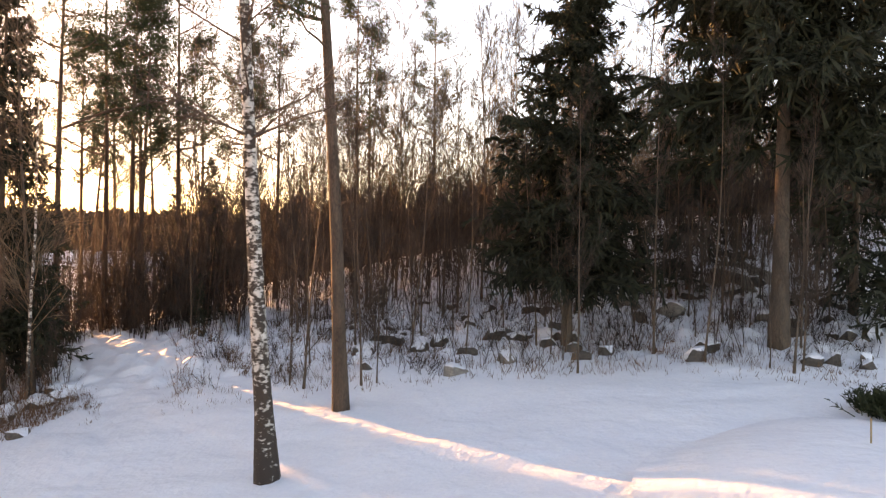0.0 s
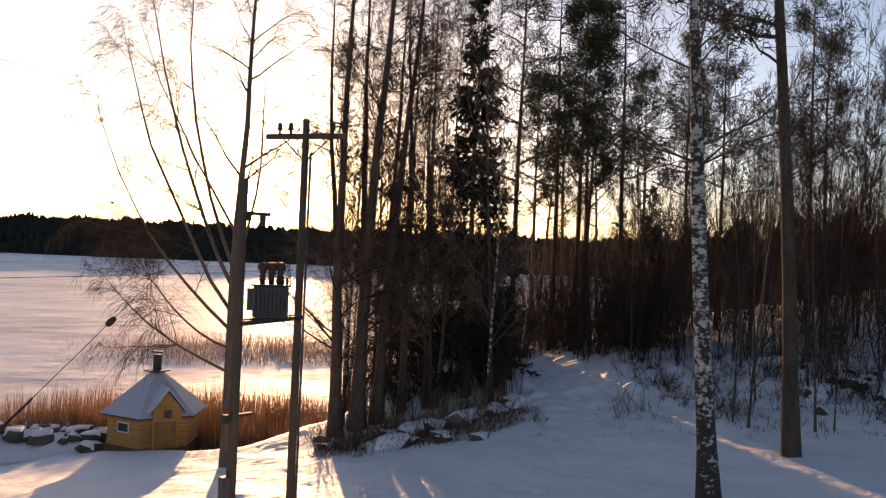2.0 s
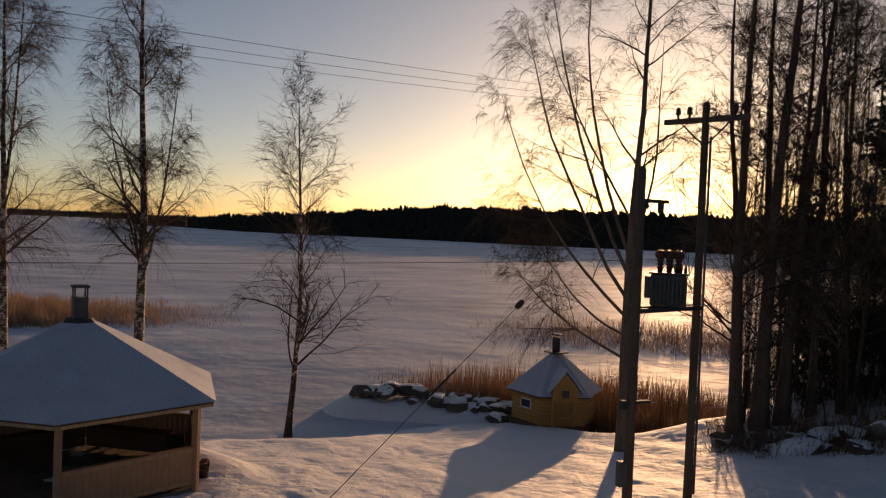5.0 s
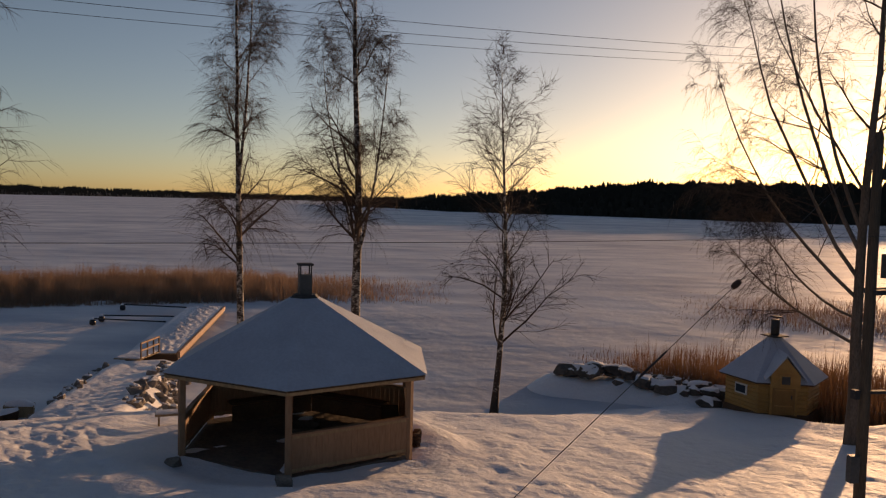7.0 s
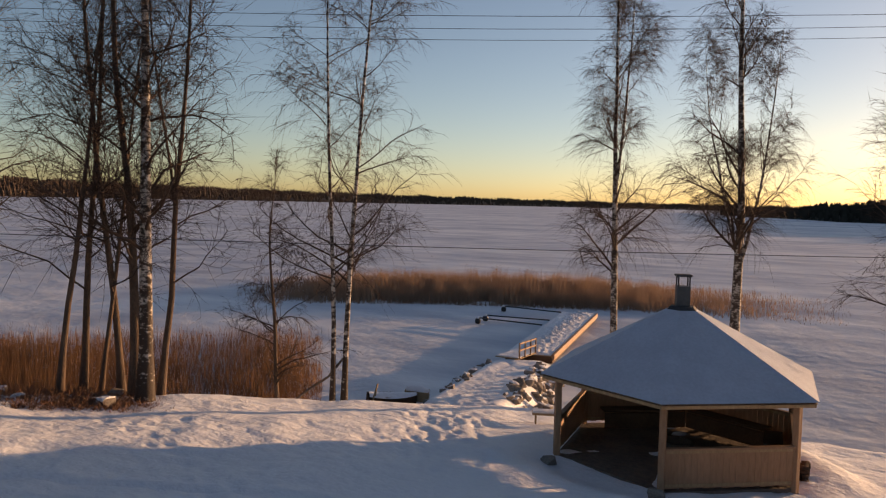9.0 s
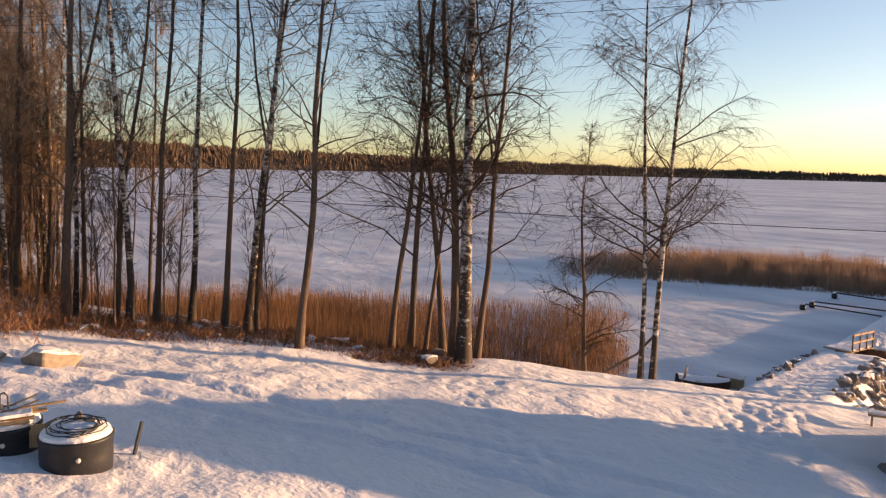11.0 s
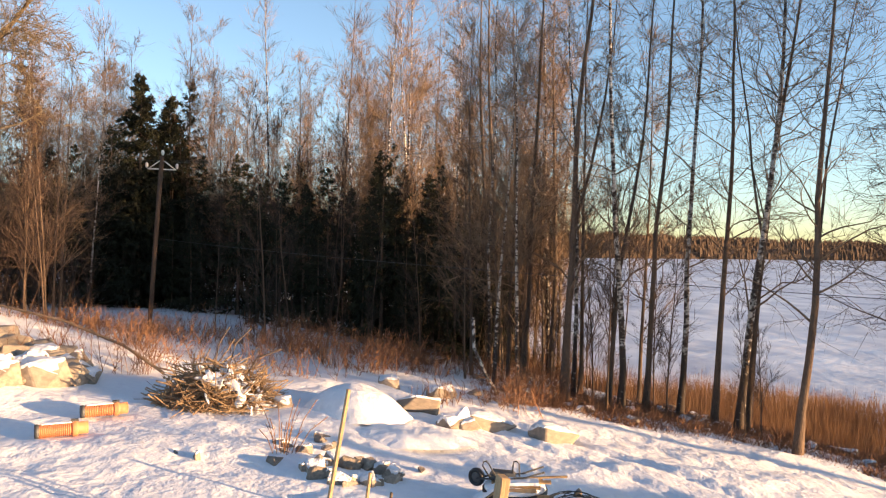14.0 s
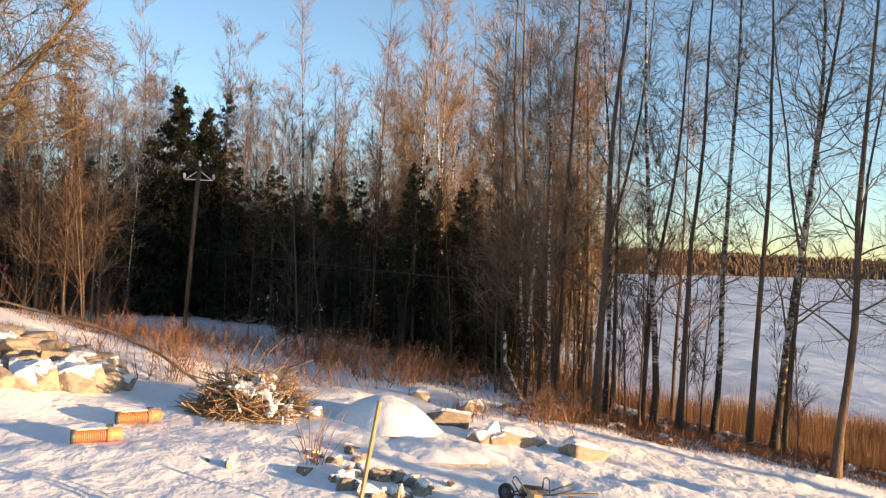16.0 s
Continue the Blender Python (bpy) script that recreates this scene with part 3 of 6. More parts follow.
def pine(name, seed, height, girth, m, label, crown=0.5, limbs=34, reach=0.15, lean=(0, 0), group="", tufts=5, blades=9):
    """A tall pine: bare lower trunk, short level limbs with needle tufts at their ends."""
    r = np.random.default_rng(seed)
    top = thing(name, m, label, "pine", group)
    D = np.array([[lean[0], lean[1], 1.0]])
    P = curve(r, -D * 0.25, D, np.array([height]), 10, 0.012, 0.01)
    R = girth * (1 - np.linspace(0, 1, 11) ** 1.2 * 0.9)[None]
    R[0, 0] *= 1.3
    part("trunk", Pile().add(tubes(P, R, 8)).mesh("trunk"), PINE_BARK, top)
    st, d, u = sprout(r, P, limbs, crown, 0.99, 72, 12)
    L = height * reach * (1.15 - 0.85 * (u - crown) / (1 - crown)) * r.uniform(0.5, 1.1, limbs)
    A = curve(r, st, d, L, 5, 0.14, 0.07)
    wood = Pile().add(tubes(A, shoot(A, L * 0.016 + 0.01, L * 0.003 + 0.006), 4))
    st, d, u2 = sprout(r, A, 7, 0.3, 1.0, 45, 14)
    L2 = np.repeat(L, 7) * r.uniform(0.2, 0.45, len(st))
    B = curve(r, st, d, L2, 3, 0.16, 0.06)
    wood.add(tubes(B, shoot(B, np.full(len(st), 0.014), np.full(len(st), 0.006)), 3))
    stubs, sd, su = sprout(r, P, 12, 0.2, crown, 85, 10)
    S = curve(r, stubs, sd, r.uniform(0.3, 1.5, len(stubs)), 3, 0.2, -0.05)
    wood.add(tubes(S, shoot(S, np.full(len(S), 0.022), np.full(len(S), 0.006)), 3))
    tagged(part("limb_wood", wood.mesh("limb_wood"), PINE_BARK, top), kind="stuff")
    st, d, _ = sprout(r, B, tufts, 0.35, 1.0, 40, 15)
    n = len(st)
    c = np.repeat(st, blades, 0) + r.normal(0, 0.2, (n * blades, 3))
    dd = unit(np.repeat(d, blades, 0) + r.normal(0, 0.9, (n * blades, 3)) + np.array([0, 0, 0.35]))
    ln = r.uniform(0.18, 0.42, n * blades)
    C = np.stack([c, c + dd * ln[:, None]], 1)
    rc = np.full(n * blades, 0.02)
    part("needles", Pile().add(slivers(r, C, rc)).mesh("needles", False), PINE_NEEDLE, top)
    return top


def stand(yaw, metres, turn=0.0, size=1.0, lean=0.0):
    return Matrix.Translation(on_land(yaw, metres)) @ pose(0, 0, 0, lean, 0, turn) @ Matrix.Diagonal((size, size, size, 1))


def lean_to(yaw, right):
    """A lean of so many degrees to the right as seen from the house at that bearing."""
    a = radians(yaw)
    return math.cos(a) * math.tan(radians(right)), math.sin(a) * math.tan(radians(right))


# trees that stand singly in the yard and along the bank
B_LABEL = "leafless silver birch with dark-patched white bark and hanging twigs"
bare_tree("birch_tree", 21, 20, 0.215, stand(-60.28, 17.28), "tall leafless birch with white dark-scarred trunk in the snow", BIRCH, TWIG, lean_to(-59.8, -3.8), 0.36, 30, 0.17, 66, 9, 8, -0.14, bend=0.012, limb_size=0.5, twig_size=1.4)
pine("pine_tree", 22, 22, 0.21, stand(-65.19, 22.19), "tall straight pine with a bare brown trunk", 0.44, 40, 0.15, lean_to(-64.7, -2.6), tufts=6, blades=10)
spruce("spruce_tree", 23, 15.0, 0.17, stand(-80.93, 27.5), "dark green conical spruce with drooping boughs", 0.23, 0.13, 200, 28, needles=9)
spruce("spruce_tree", 24, 22, 0.28, stand(-94.76, 27.3), "tall old spruce with a bare lower trunk and broad dark boughs", 0.25, 0.24, 210, 28, needles=9)
spruce("spruce_tree", 25, 16.5, 0.16, stand(-43.58, 30.74), "slim dark spruce beside the snowy path", 0.13, 0.04, 210, 18, needles=8)
bare_tree("birch_tree", 26, 19, 0.195, stand(-27.3, 26.51), "spreading leafless birch with hanging twigs behind the pole", GREY_BARK, TWIG, lean_to(-27.5, -0.8), 0.42, 24, 0.22, 46, 11, 10, -0.34,
          forks=((0.27, 152, 34, 0.75, 0.5), (0.31, 160, 26, 0.8, 0.52), (0.24, 145, 46, 0.62, 0.42), (0.34, 150, 20, 0.85, 0.5), (0.17, 152, 62, 0.34, 0.34), (0.21, 158, 66, 0.32, 0.32), (0.34, -28, 18, 0.6, 0.42), (0.4, 140, 30, 0.7, 0.42)), twig_len=1.5, twig_size=0.8, bend=0.03)
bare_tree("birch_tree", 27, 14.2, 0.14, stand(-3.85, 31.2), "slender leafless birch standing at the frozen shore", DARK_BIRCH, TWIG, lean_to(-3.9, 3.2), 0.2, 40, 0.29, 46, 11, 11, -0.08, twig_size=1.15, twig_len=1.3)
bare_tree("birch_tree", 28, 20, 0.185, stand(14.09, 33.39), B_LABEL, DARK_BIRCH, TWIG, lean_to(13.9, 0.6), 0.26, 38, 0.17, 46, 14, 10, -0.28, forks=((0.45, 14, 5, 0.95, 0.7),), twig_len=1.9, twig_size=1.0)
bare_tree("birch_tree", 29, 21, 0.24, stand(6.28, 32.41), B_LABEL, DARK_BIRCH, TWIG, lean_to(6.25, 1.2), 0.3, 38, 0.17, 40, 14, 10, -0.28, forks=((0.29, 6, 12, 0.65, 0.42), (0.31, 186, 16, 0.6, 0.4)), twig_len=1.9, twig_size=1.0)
for k, (yaw, d, h, g, right, bark) in enumerate([
        (46.36, 21.6, 18, 0.265, 1.0, BIRCH), (47.01, 22.19, 17, 0.19, 0.5, ALDER_BARK), (47.8, 22.78, 16, 0.14, -3.5, ALDER_BARK), (45.36, 22.39, 17, 0.13, 5.0, ALDER_BARK),
        (51.52, 22.19, 15, 0.12, 4.0, ALDER_BARK), (50.16, 22.98, 16, 0.14, 3.0, ALDER_BARK), (49.09, 22.59, 14, 0.09, 6.0, ALDER_BARK),
        (33.84, 24.94, 17, 0.12, 0.5, BIRCH), (33.03, 25.14, 18, 0.14, 1.0, BIRCH),
        (58.01, 20.62, 15, 0.15, 4.0, ALDER_BARK), (61.6, 22.19, 17, 0.15, 5.5, BIRCH), (61.11, 22.49, 17, 0.13, 5.0, ALDER_BARK), (63.1, 22.78, 16, 0.13, 3.0, ALDER_BARK),
        (65.3, 23.08, 17, 0.13, 4.0, BIRCH), (67.56, 22.88, 16, 0.13, 3.5, ALDER_BARK), (69.21, 22.19, 16, 0.14, 2.5, BIRCH), (70.03, 23.18, 15, 0.11, 3.5, ALDER_BARK),
        (73.08, 22.39, 16, 0.17, 1.5, ALDER_BARK), (72.48, 23.08, 14, 0.10, 2.0, BIRCH), (75.94, 24.06, 15, 0.12, 2.0, ALDER_BARK), (78.35, 25.04, 14, 0.09, 1.0, BIRCH)]):
    forks = ((0.3, 150 + 40 * k, 15, 0.8, 0.65),) if k in (3, 9, 11, 17) else ()
    bare_tree("birch_tree" if bark is BIRCH else "alder_tree", 40 + k, h, g * 0.72, stand(yaw, d),
              "leafless birch with sunlit pale bark on the lake bank" if bark is BIRCH else "leafless dark-barked alder on the lake bank", bark, TWIG if k < 9 else TWIG_SUNLIT, lean_to(yaw, right), 0.22 if k in (7, 8) else 0.18, 28 if k > 8 else 36, 0.21, 58 if k in (7, 8) else 52, 8 if k > 8 else 10, 6 if k > 8 else 9, -0.22 if k in (7, 8) else -0.05,
              forks, group="trees along the bank", limb_size=1.1 if k in (7, 8) else 0.85, twig_size=1.05, twig_len=1.3, fan=48, bend=0.014 if k in (0, 7, 8) else 0.036, gnarl=0.13 if k in (7, 8) else 0.2)
bare_tree("sapling", 70, 9.0, 0.085, stand(37.59, 25.53), "small crooked leafless tree with hanging twigs at the shore", ALDER_BARK, TWIG, lean_to(37.3, -2), 0.12, 30, 0.24, 58, 9, 8, -0.22, category="sapling", bend=0.06)
LICHEN = mat("lichened_bark", (0.17, 0.13, 0.075), (0.07, 0.052, 0.036), 2.5, 16.0, 0.9, bump=0.7, bump_scale=18, stretch=(2, 2, 0.7))
bare_tree("bare_tree", 71, 13.0, 0.2, stand(118.2, 24.0), "broad leafless tree with yellowish lichened branches leaning over the slope", LICHEN, LICHEN, lean_to(118, 12), 0.30, 30, 0.34, 52, 12, 11, -0.03, limb_size=0.9, twig_size=1.3,
          forks=((0.27, 118, 32, 1.0, 0.8), (0.29, -62, 16, 0.9, 0.7), (0.40, 100, 52, 0.6, 0.5)), bend=0.03, gnarl=0.2, fan=50)

# stock for the woods: each is planted once and then copied
rng = np.random.default_rng(5)
stock_birch = [bare_tree("birch_tree", 80 + k, 15 + k % 3, 0.085, stand(84 + 5 * k, 34 + 3 * k), "slim leafless birch in the sunlit wood edge", (BIRCH, ALDER_BARK)[k % 2], TWIG_SUNLIT,
                         (0.02 * (k - 2), 0), 0.16, 38, 0.20, 36, 7, 9, 0.02, detail=1, sides=5, twig_size=1.0, twig_len=1.6, fan=32, group="birches of the wood", limb_size=0.7) for k in range(5)]
stock_young = [bare_tree("young_tree", 90 + k, 8 + k, 0.045, stand(-68 - 4 * k, 34 + 2 * k), "thin bare young tree in the thicket", ALDER_BARK, TWIG, (0.03 * (k - 2), 0.02), 0.12, 24, 0.22, 24, 5, 8, 0.05,
                         detail=1, sides=5, twig_size=1.1, twig_len=1.5, fan=26, group="thicket") for k in range(5)]
stock_alder = [bare_tree("alder_tree", 140 + k, 14 + k, 0.10, stand(74 + 2.2 * k, 26 + k), "dark slim alder among the crowded shore wood", (GREY_BARK, ALDER_BARK)[k % 2], TWIG_SUNLIT,
                         (0.03 * (k - 1), 0.02), 0.16, 34, 0.18, 40, 7, 8, 0.0, detail=1, sides=6, twig_len=1.4, fan=34, bend=0.035, group="alders of the wood", limb_size=0.7) for k in range(3)]
stock_spruce = [spruce("spruce_tree", 100 + k, 9 + 2 * k, 0.12, stand((101.5, 99.2, 109)[k], (42, 43, 46)[k]), "dark spruce at the shaded wood edge", 0.2, 0.02, 120, 11, needles=4, group="spruces of the wood") for k in range(3)]
stock_pine = [pine("pine_tree", 110 + k, 18 + k, 0.15, stand((-51, -49.4, -46.6)[k], (40.5, 41, 38)[k]), "tall pine with high needle tufts by the path", 0.42, 30, 0.17, (0.01 * k, 0), "pines by the path", 4, 8) for k in range(3)]


def plant(stock, n, bearings, metres, size, keep=None):
    done = 0
    while done < n:
        yaw, d = rng.uniform(*bearings), math.sqrt(rng.uniform(metres[0] ** 2, metres[1] ** 2))
        x, y = polar(yaw, d)
        if inland(x, y) < 1.5 or (keep and not keep(x, y)):
            done += 0.2
            continue
        s = rng.uniform(*size)
        kin, m = stock[rng.integers(len(stock))], Matrix.Translation(on_land(yaw, d, 0.05)) @ pose(0, 0, 0, rng.normal(0, 1.5), rng.normal(0, 1.5), rng.uniform(0, 360)) @ Matrix.Diagonal((s, s, s, 1))
        if not sun_lane(x, y):
            copy_thing(kin, m)
        done += 1



def sun_lane(x, y):
    """Two thin places in the wood that let the low sun onto the yard."""
    side = 0.8616 * x - 0.5075 * y
    return (x > 0) & ((side > 11.6) & (side < 12.7) | (side > 8.9) & (side < 9.5))


off_path = lambda x, y: not (-54.5 < -math.degrees(math.atan2(x, y)) < -47 and math.hypot(x, y) < 38)
clearing = lambda x, y: not (95.5 < -math.degrees(math.atan2(x, y)) < 108 and math.hypot(x, y) < 37)
plant(stock_birch, 46, (75.5, 88.2), (28.5, 54), (0.66, 0.98))
plant(stock_birch, 135, (86.2, 114.5), (36.3, 64.8), (0.58, 0.84), clearing)
plant(stock_birch, 6, (67.8, 80.1), (24.1, 33.4), (0.65, 0.95))
plant(stock_birch, 26, (108.4, 135.5), (31.4, 51.1), (0.6, 0.85))
plant(stock_young, 40, (73.9, 116.5), (26.5, 39.3), (0.5, 0.9), clearing)
plant(stock_alder, 14, (71.9, 79.6), (23.1, 35.4), (0.65, 1.0))
plant(stock_young, 20, (59.7, 79.1), (21.4, 28.5), (0.3, 0.75))
plant(stock_birch, 5, (65.7, 79.1), (22.6, 27.5), (0.6, 0.95))
for yaw, d, s in ((93.98, 26.51, 0.8), (80, 23.18, 0.75), (76.15, 22.78, 0.7), (77.41, 23.57, 0.6), (89.22, 27, 0.6), (86.71, 26.02, 0.5), (97.32, 27.5, 0.55), (83.16, 25.53, 0.6)):
    copy_thing(stock_young[int(yaw) % 5], stand(yaw, d, 33 * yaw, s))
plant(stock_young, 95, (-98.6, -55.4), (32.4, 51.1), (0.9, 1.5), off_path)
plant(stock_young, 62, (-99, -61.5), (24.2, 34), (0.5, 0.95))
plant(stock_birch, 34, (-105.6, -58.5), (39.3, 60.9), (0.65, 0.9), off_path)
plant(stock_young, 18, (-56.4, -33.1), (29.5, 45.2), (0.5, 1.1), off_path)
plant(stock_birch, 20, (-47.3, -32.9), (28, 41.2), (0.8, 1.15), off_path)
for yaw, d, h, g, right in ((-34.55, 28.48, 20, 0.23, -1.5), (-36.07, 28.87, 21, 0.27, 0.0), (-37.39, 29.46, 20, 0.22, 1.5), (-39.11, 29.95, 18, 0.16, 0.5), (-40.84, 30.44, 18, 0.14, -1.0)):
    bare_tree("alder_tree", int(-yaw * 10), h, g, stand(yaw, d), "tall dark alder on the lake bank, full of fine twigs", ALDER_BARK, TWIG, lean_to(yaw, right), 0.12, 46, 0.18, 55, 10, 9, -0.12, limb_size=0.5, twig_size=1.2, twig_len=1.4,
              forks=((0.2, 60, 8, 0.9, 0.7),), group="trees along the bank")
for yaw, d, s, k in ((76.99, 27.1, 0.42, 0), (78.66, 27.89, 0.5, 1), (80.41, 28.28, 0.55, 0), (81.94, 28.87, 0.6, 1), (83.57, 28.48, 0.5, 0), (85.1, 29.66, 0.62, 0), (86.71, 29.46, 0.5, 1), (88.21, 30.25, 0.6, 0), (89.82, 30.64, 0.55, 1),
                     (91.44, 31.03, 0.6, 0), (93.06, 31.62, 0.5, 1), (94.58, 32.41, 0.6, 0), (86, 28.28, 0.75, 0), (82.75, 29.95, 0.7, 0), (-55.94, 44.19, 0.9, 0), (-53.91, 44.19, 0.7, 1), (77.51, 30.44, 0.45, 0), (79.28, 32.41, 0.55, 1), (81.12, 33.39, 0.5, 0), (83.36, 31.42, 0.45, 1), (85.2, 34.37, 0.6, 2), (87.41, 33.39, 0.55, 0), (88.81, 35.35, 0.5, 1), (91.03, 34.37, 0.6, 0), (92.66, 35.35, 0.5, 2),
                     (94.08, 37.32, 0.65, 0), (95.29, 38.3, 0.6, 1), (96.92, 39.28, 0.7, 0), (100.18, 37.32, 0.45, 0), (98.96, 35.35, 0.4, 1), (101.2, 45.17, 0.9, 0), (105.65, 45.17, 0.6, 1), (108.24, 43.21, 0.6, 0), (111.45, 41.24, 0.6, 2),
                     (78.45, 35.35, 0.6, 2), (82.14, 37.32, 0.65, 2), (86.2, 39.28, 0.7, 1), (91.74, 41.24, 0.8, 0), (-45.5, 33.39, 0.7, 2), (-38.2, 35.35, 0.8, 2), (-56.44, 39.28, 0.6, 0), (-55.43, 35.35, 0.3, 0)):
    copy_thing(stock_spruce[k], stand(yaw, d, 50 * d, s))
for yaw, d, s, k in ((78.6, 28.0, 0.36, 1), (79.6, 27.0, 0.4, 0), (80.8, 26.6, 0.36, 1), (81.9, 27.6, 0.4, 0), (83.2, 27.0, 0.42, 0), (84.3, 27.4, 0.36, 1), (87.3, 28.2, 0.42, 0), (90.4, 29.4, 0.36, 1), (106.3, 37.5, 0.62, 1), (107.6, 39.0, 0.75, 0), (109.2, 36.5, 0.6, 0),
                     (110.8, 38.5, 0.6, 1), (112.4, 36.0, 0.66, 0), (114.0, 38.0, 0.6, 1), (115.8, 35.5, 0.6, 0), (117.5, 37.0, 0.62, 1), (119.5, 36.0, 0.66, 0)):
    copy_thing(stock_spruce[k], stand(yaw, d, 47 * d, s))
spruce("spruce_tree", 130, 10.2, 0.15, stand(102.33, 38.3), "full dark spruce standing behind the pole", 0.20, 0.02, 230, 22, needles=6)
spruce("spruce_tree", 131, 9.6, 0.14, stand(100.39, 39.28), "full dark spruce standing behind the pole", 0.20, 0.02, 220, 22, needles=6)
for yaw, d, s in ((104.06, 40.26, 0.9), (98.34, 37.32, 0.75), (105.25, 39.28, 0.6)):
    copy_thing(stock_spruce[0], stand(yaw, d, 70 * d, s))
plant(stock_birch, 8, (106.4, 121.5), (27.5, 37.3), (0.5, 0.75))
plant(stock_young, 8, (106.4, 122.5), (24.1, 31.4), (0.5, 0.85))
plant(stock_pine, 9, (-57.5, -41.2), (35.4, 55), (0.8, 1.1), off_path)
plant(stock_pine, 6, (-72.5, -57.5), (43.2, 60.9), (0.8, 1.0))
for yaw, d, s, k in ((86.4, 32.41, 0.72, 0), (82.55, 32.41, 0.66, 0), (78.56, 30.44, 0.5, 0), (80.3, 31.42, 0.55, 1), (84.49, 33.39, 0.6, 1), (95.9, 35.35, 0.75, 0), (98.34, 36.33, 0.4, 0), (94.28, 34.37, 0.35, 1),
                     (90.22, 37.32, 0.5, 2), (103.66, 43.21, 0.8, 1), (-39.22, 31.42, 0.5, 1), (-41.75, 32.41, 0.6, 0), (-99.07, 32.41, 1.3, 2), (-102.58, 29.46, 1.2, 1), (-89.05, 35.35, 1.0, 2)):
    copy_thing(stock_spruce[k], stand(yaw, d, 40 * d, s))


# ---- reeds and undergrowth ----
def blades(name, label, n, bearings, metres, height, material, seed, width=0.012, spread=0.12, lake_only=False, category="reeds", keep=None, per=1, shore=1.5, dense=None):
    """A bed of thin upright stalks."""
    r = np.random.default_rng(seed)
    a = r.uniform(*bearings, n)
    d = np.sqrt(r.uniform(metres[0] ** 2, metres[1] ** 2, n))
    mid, half = (bearings[0] + bearings[1]) / 2, abs(bearings[1] - bearings[0]) / 2
    edge = 1 - (np.abs(a - mid) / half) ** 4 * 0.7
    f = (d - metres[0]) / (metres[1] - metres[0])
    edge = edge * (1 - 0.45 * np.abs(2 * f - 1) ** 3) * (0.85 + 0.25 * wave(a * 3.0, d, 5.0, seed + 1))
    rim = np.minimum(f * 6 + 0.3, np.clip((1 - f) * 1.7, 0.05, 1))
    ok = (wave(-np.sin(np.radians(a)) * d, np.cos(np.radians(a)) * d, 6, seed) > -0.75) & (r.random(n) < rim)
    if dense:   # thinner and lower where the bed runs out
        k = np.interp(a, dense[0], dense[1])
        ok &= r.random(n) < k
        edge = edge * (0.45 + 0.55 * k)
    a, d, edge = a[ok], d[ok], edge[ok]
    x, y = -np.sin(np.radians(a)) * d, np.cos(np.radians(a)) * d
    s = inland(x, y)
    sel = (s < shore) if lake_only else (s > 0.8)
    if keep is not None:
        sel &= keep(x, y)
    x, y, edge = x[sel], y[sel], edge[sel]
    if per > 1:
        x, y, edge = (np.repeat(q, per) for q in (x, y, edge))
        x, y = x + r.normal(0, 0.10, len(x)), y + r.normal(0, 0.10, len(x))
    z = np.maximum(land(x, y), 0)
    h = height * r.uniform(0.35, 1.1, len(x)) * edge
    P0 = np.stack([x, y, z - 0.05], -1)
    D = np.stack([r.normal(0, spread, len(x)), r.normal(0, spread, len(x)), np.ones(len(x))], -1)
    C = curve(r, P0, D, h, 1, 0, 0)
    w = np.full(len(x), width) * r.uniform(0.6, 1.3, len(x))
    ob = part(name, Pile().add(slivers(r, C, w * 1.2)).mesh(name, False), material)
    return tagged(ob, label, category, kind="stuff")


def brushwood(name, label, n, bearings, metres, height, material, seed, width=0.018, shoots=8, keep=None, lean=0.13, clump=0):
    """A dense stand of thin bare stems with short side shoots, far too many to count."""
    r = np.random.default_rng(seed)
    a = r.uniform(*bearings, n)
    d = np.sqrt(r.uniform(metres[0] ** 2, metres[1] ** 2, n))
    x, y = -np.sin(np.radians(a)) * d, np.cos(np.radians(a)) * d
    if clump:   # so many stems to a bush
        x, y = (np.repeat(q, clump) + r.normal(0, 0.28, n * clump) for q in (x, y))
    ok = (inland(x, y) > 1.0) & ~sun_lane(x, y)
    if keep is not None:
        ok &= keep(x, y)
    x, y = x[ok], y[ok]
    h = height * r.uniform(0.45, 1.1, len(x)) * (0.85 + 0.3 * wave(x, y, 9, seed))
    D = np.stack([r.normal(0, lean, len(x)), r.normal(0, lean, len(x)), np.ones(len(x))], -1)
    A = curve(r, np.stack([x, y, land(x, y) - 0.1], -1), D, np.maximum(h, 0.3), 3, 0.08, 0)
    w = width * r.uniform(0.6, 1.4, len(x))
    pile = Pile().add(tubes(A, shoot(A, w, w * 0.4), 3))
    st, d, u = sprout(r, A, shoots, 0.12, 1.0, 40, 14)
    L = np.repeat(h, shoots) * 0.24 * r.uniform(0.4, 1.2, len(st)) * (1.2 - 0.7 * u)
    B = curve(r, st, d, np.maximum(L, 0.2), 1, 0, 0)
    wb = np.repeat(w, shoots) * 0.55
    pile.add(slivers(r, B, wb * 1.3))
    return tagged(part(name, pile.mesh(name), material), label, "brushwood", kind="stuff")


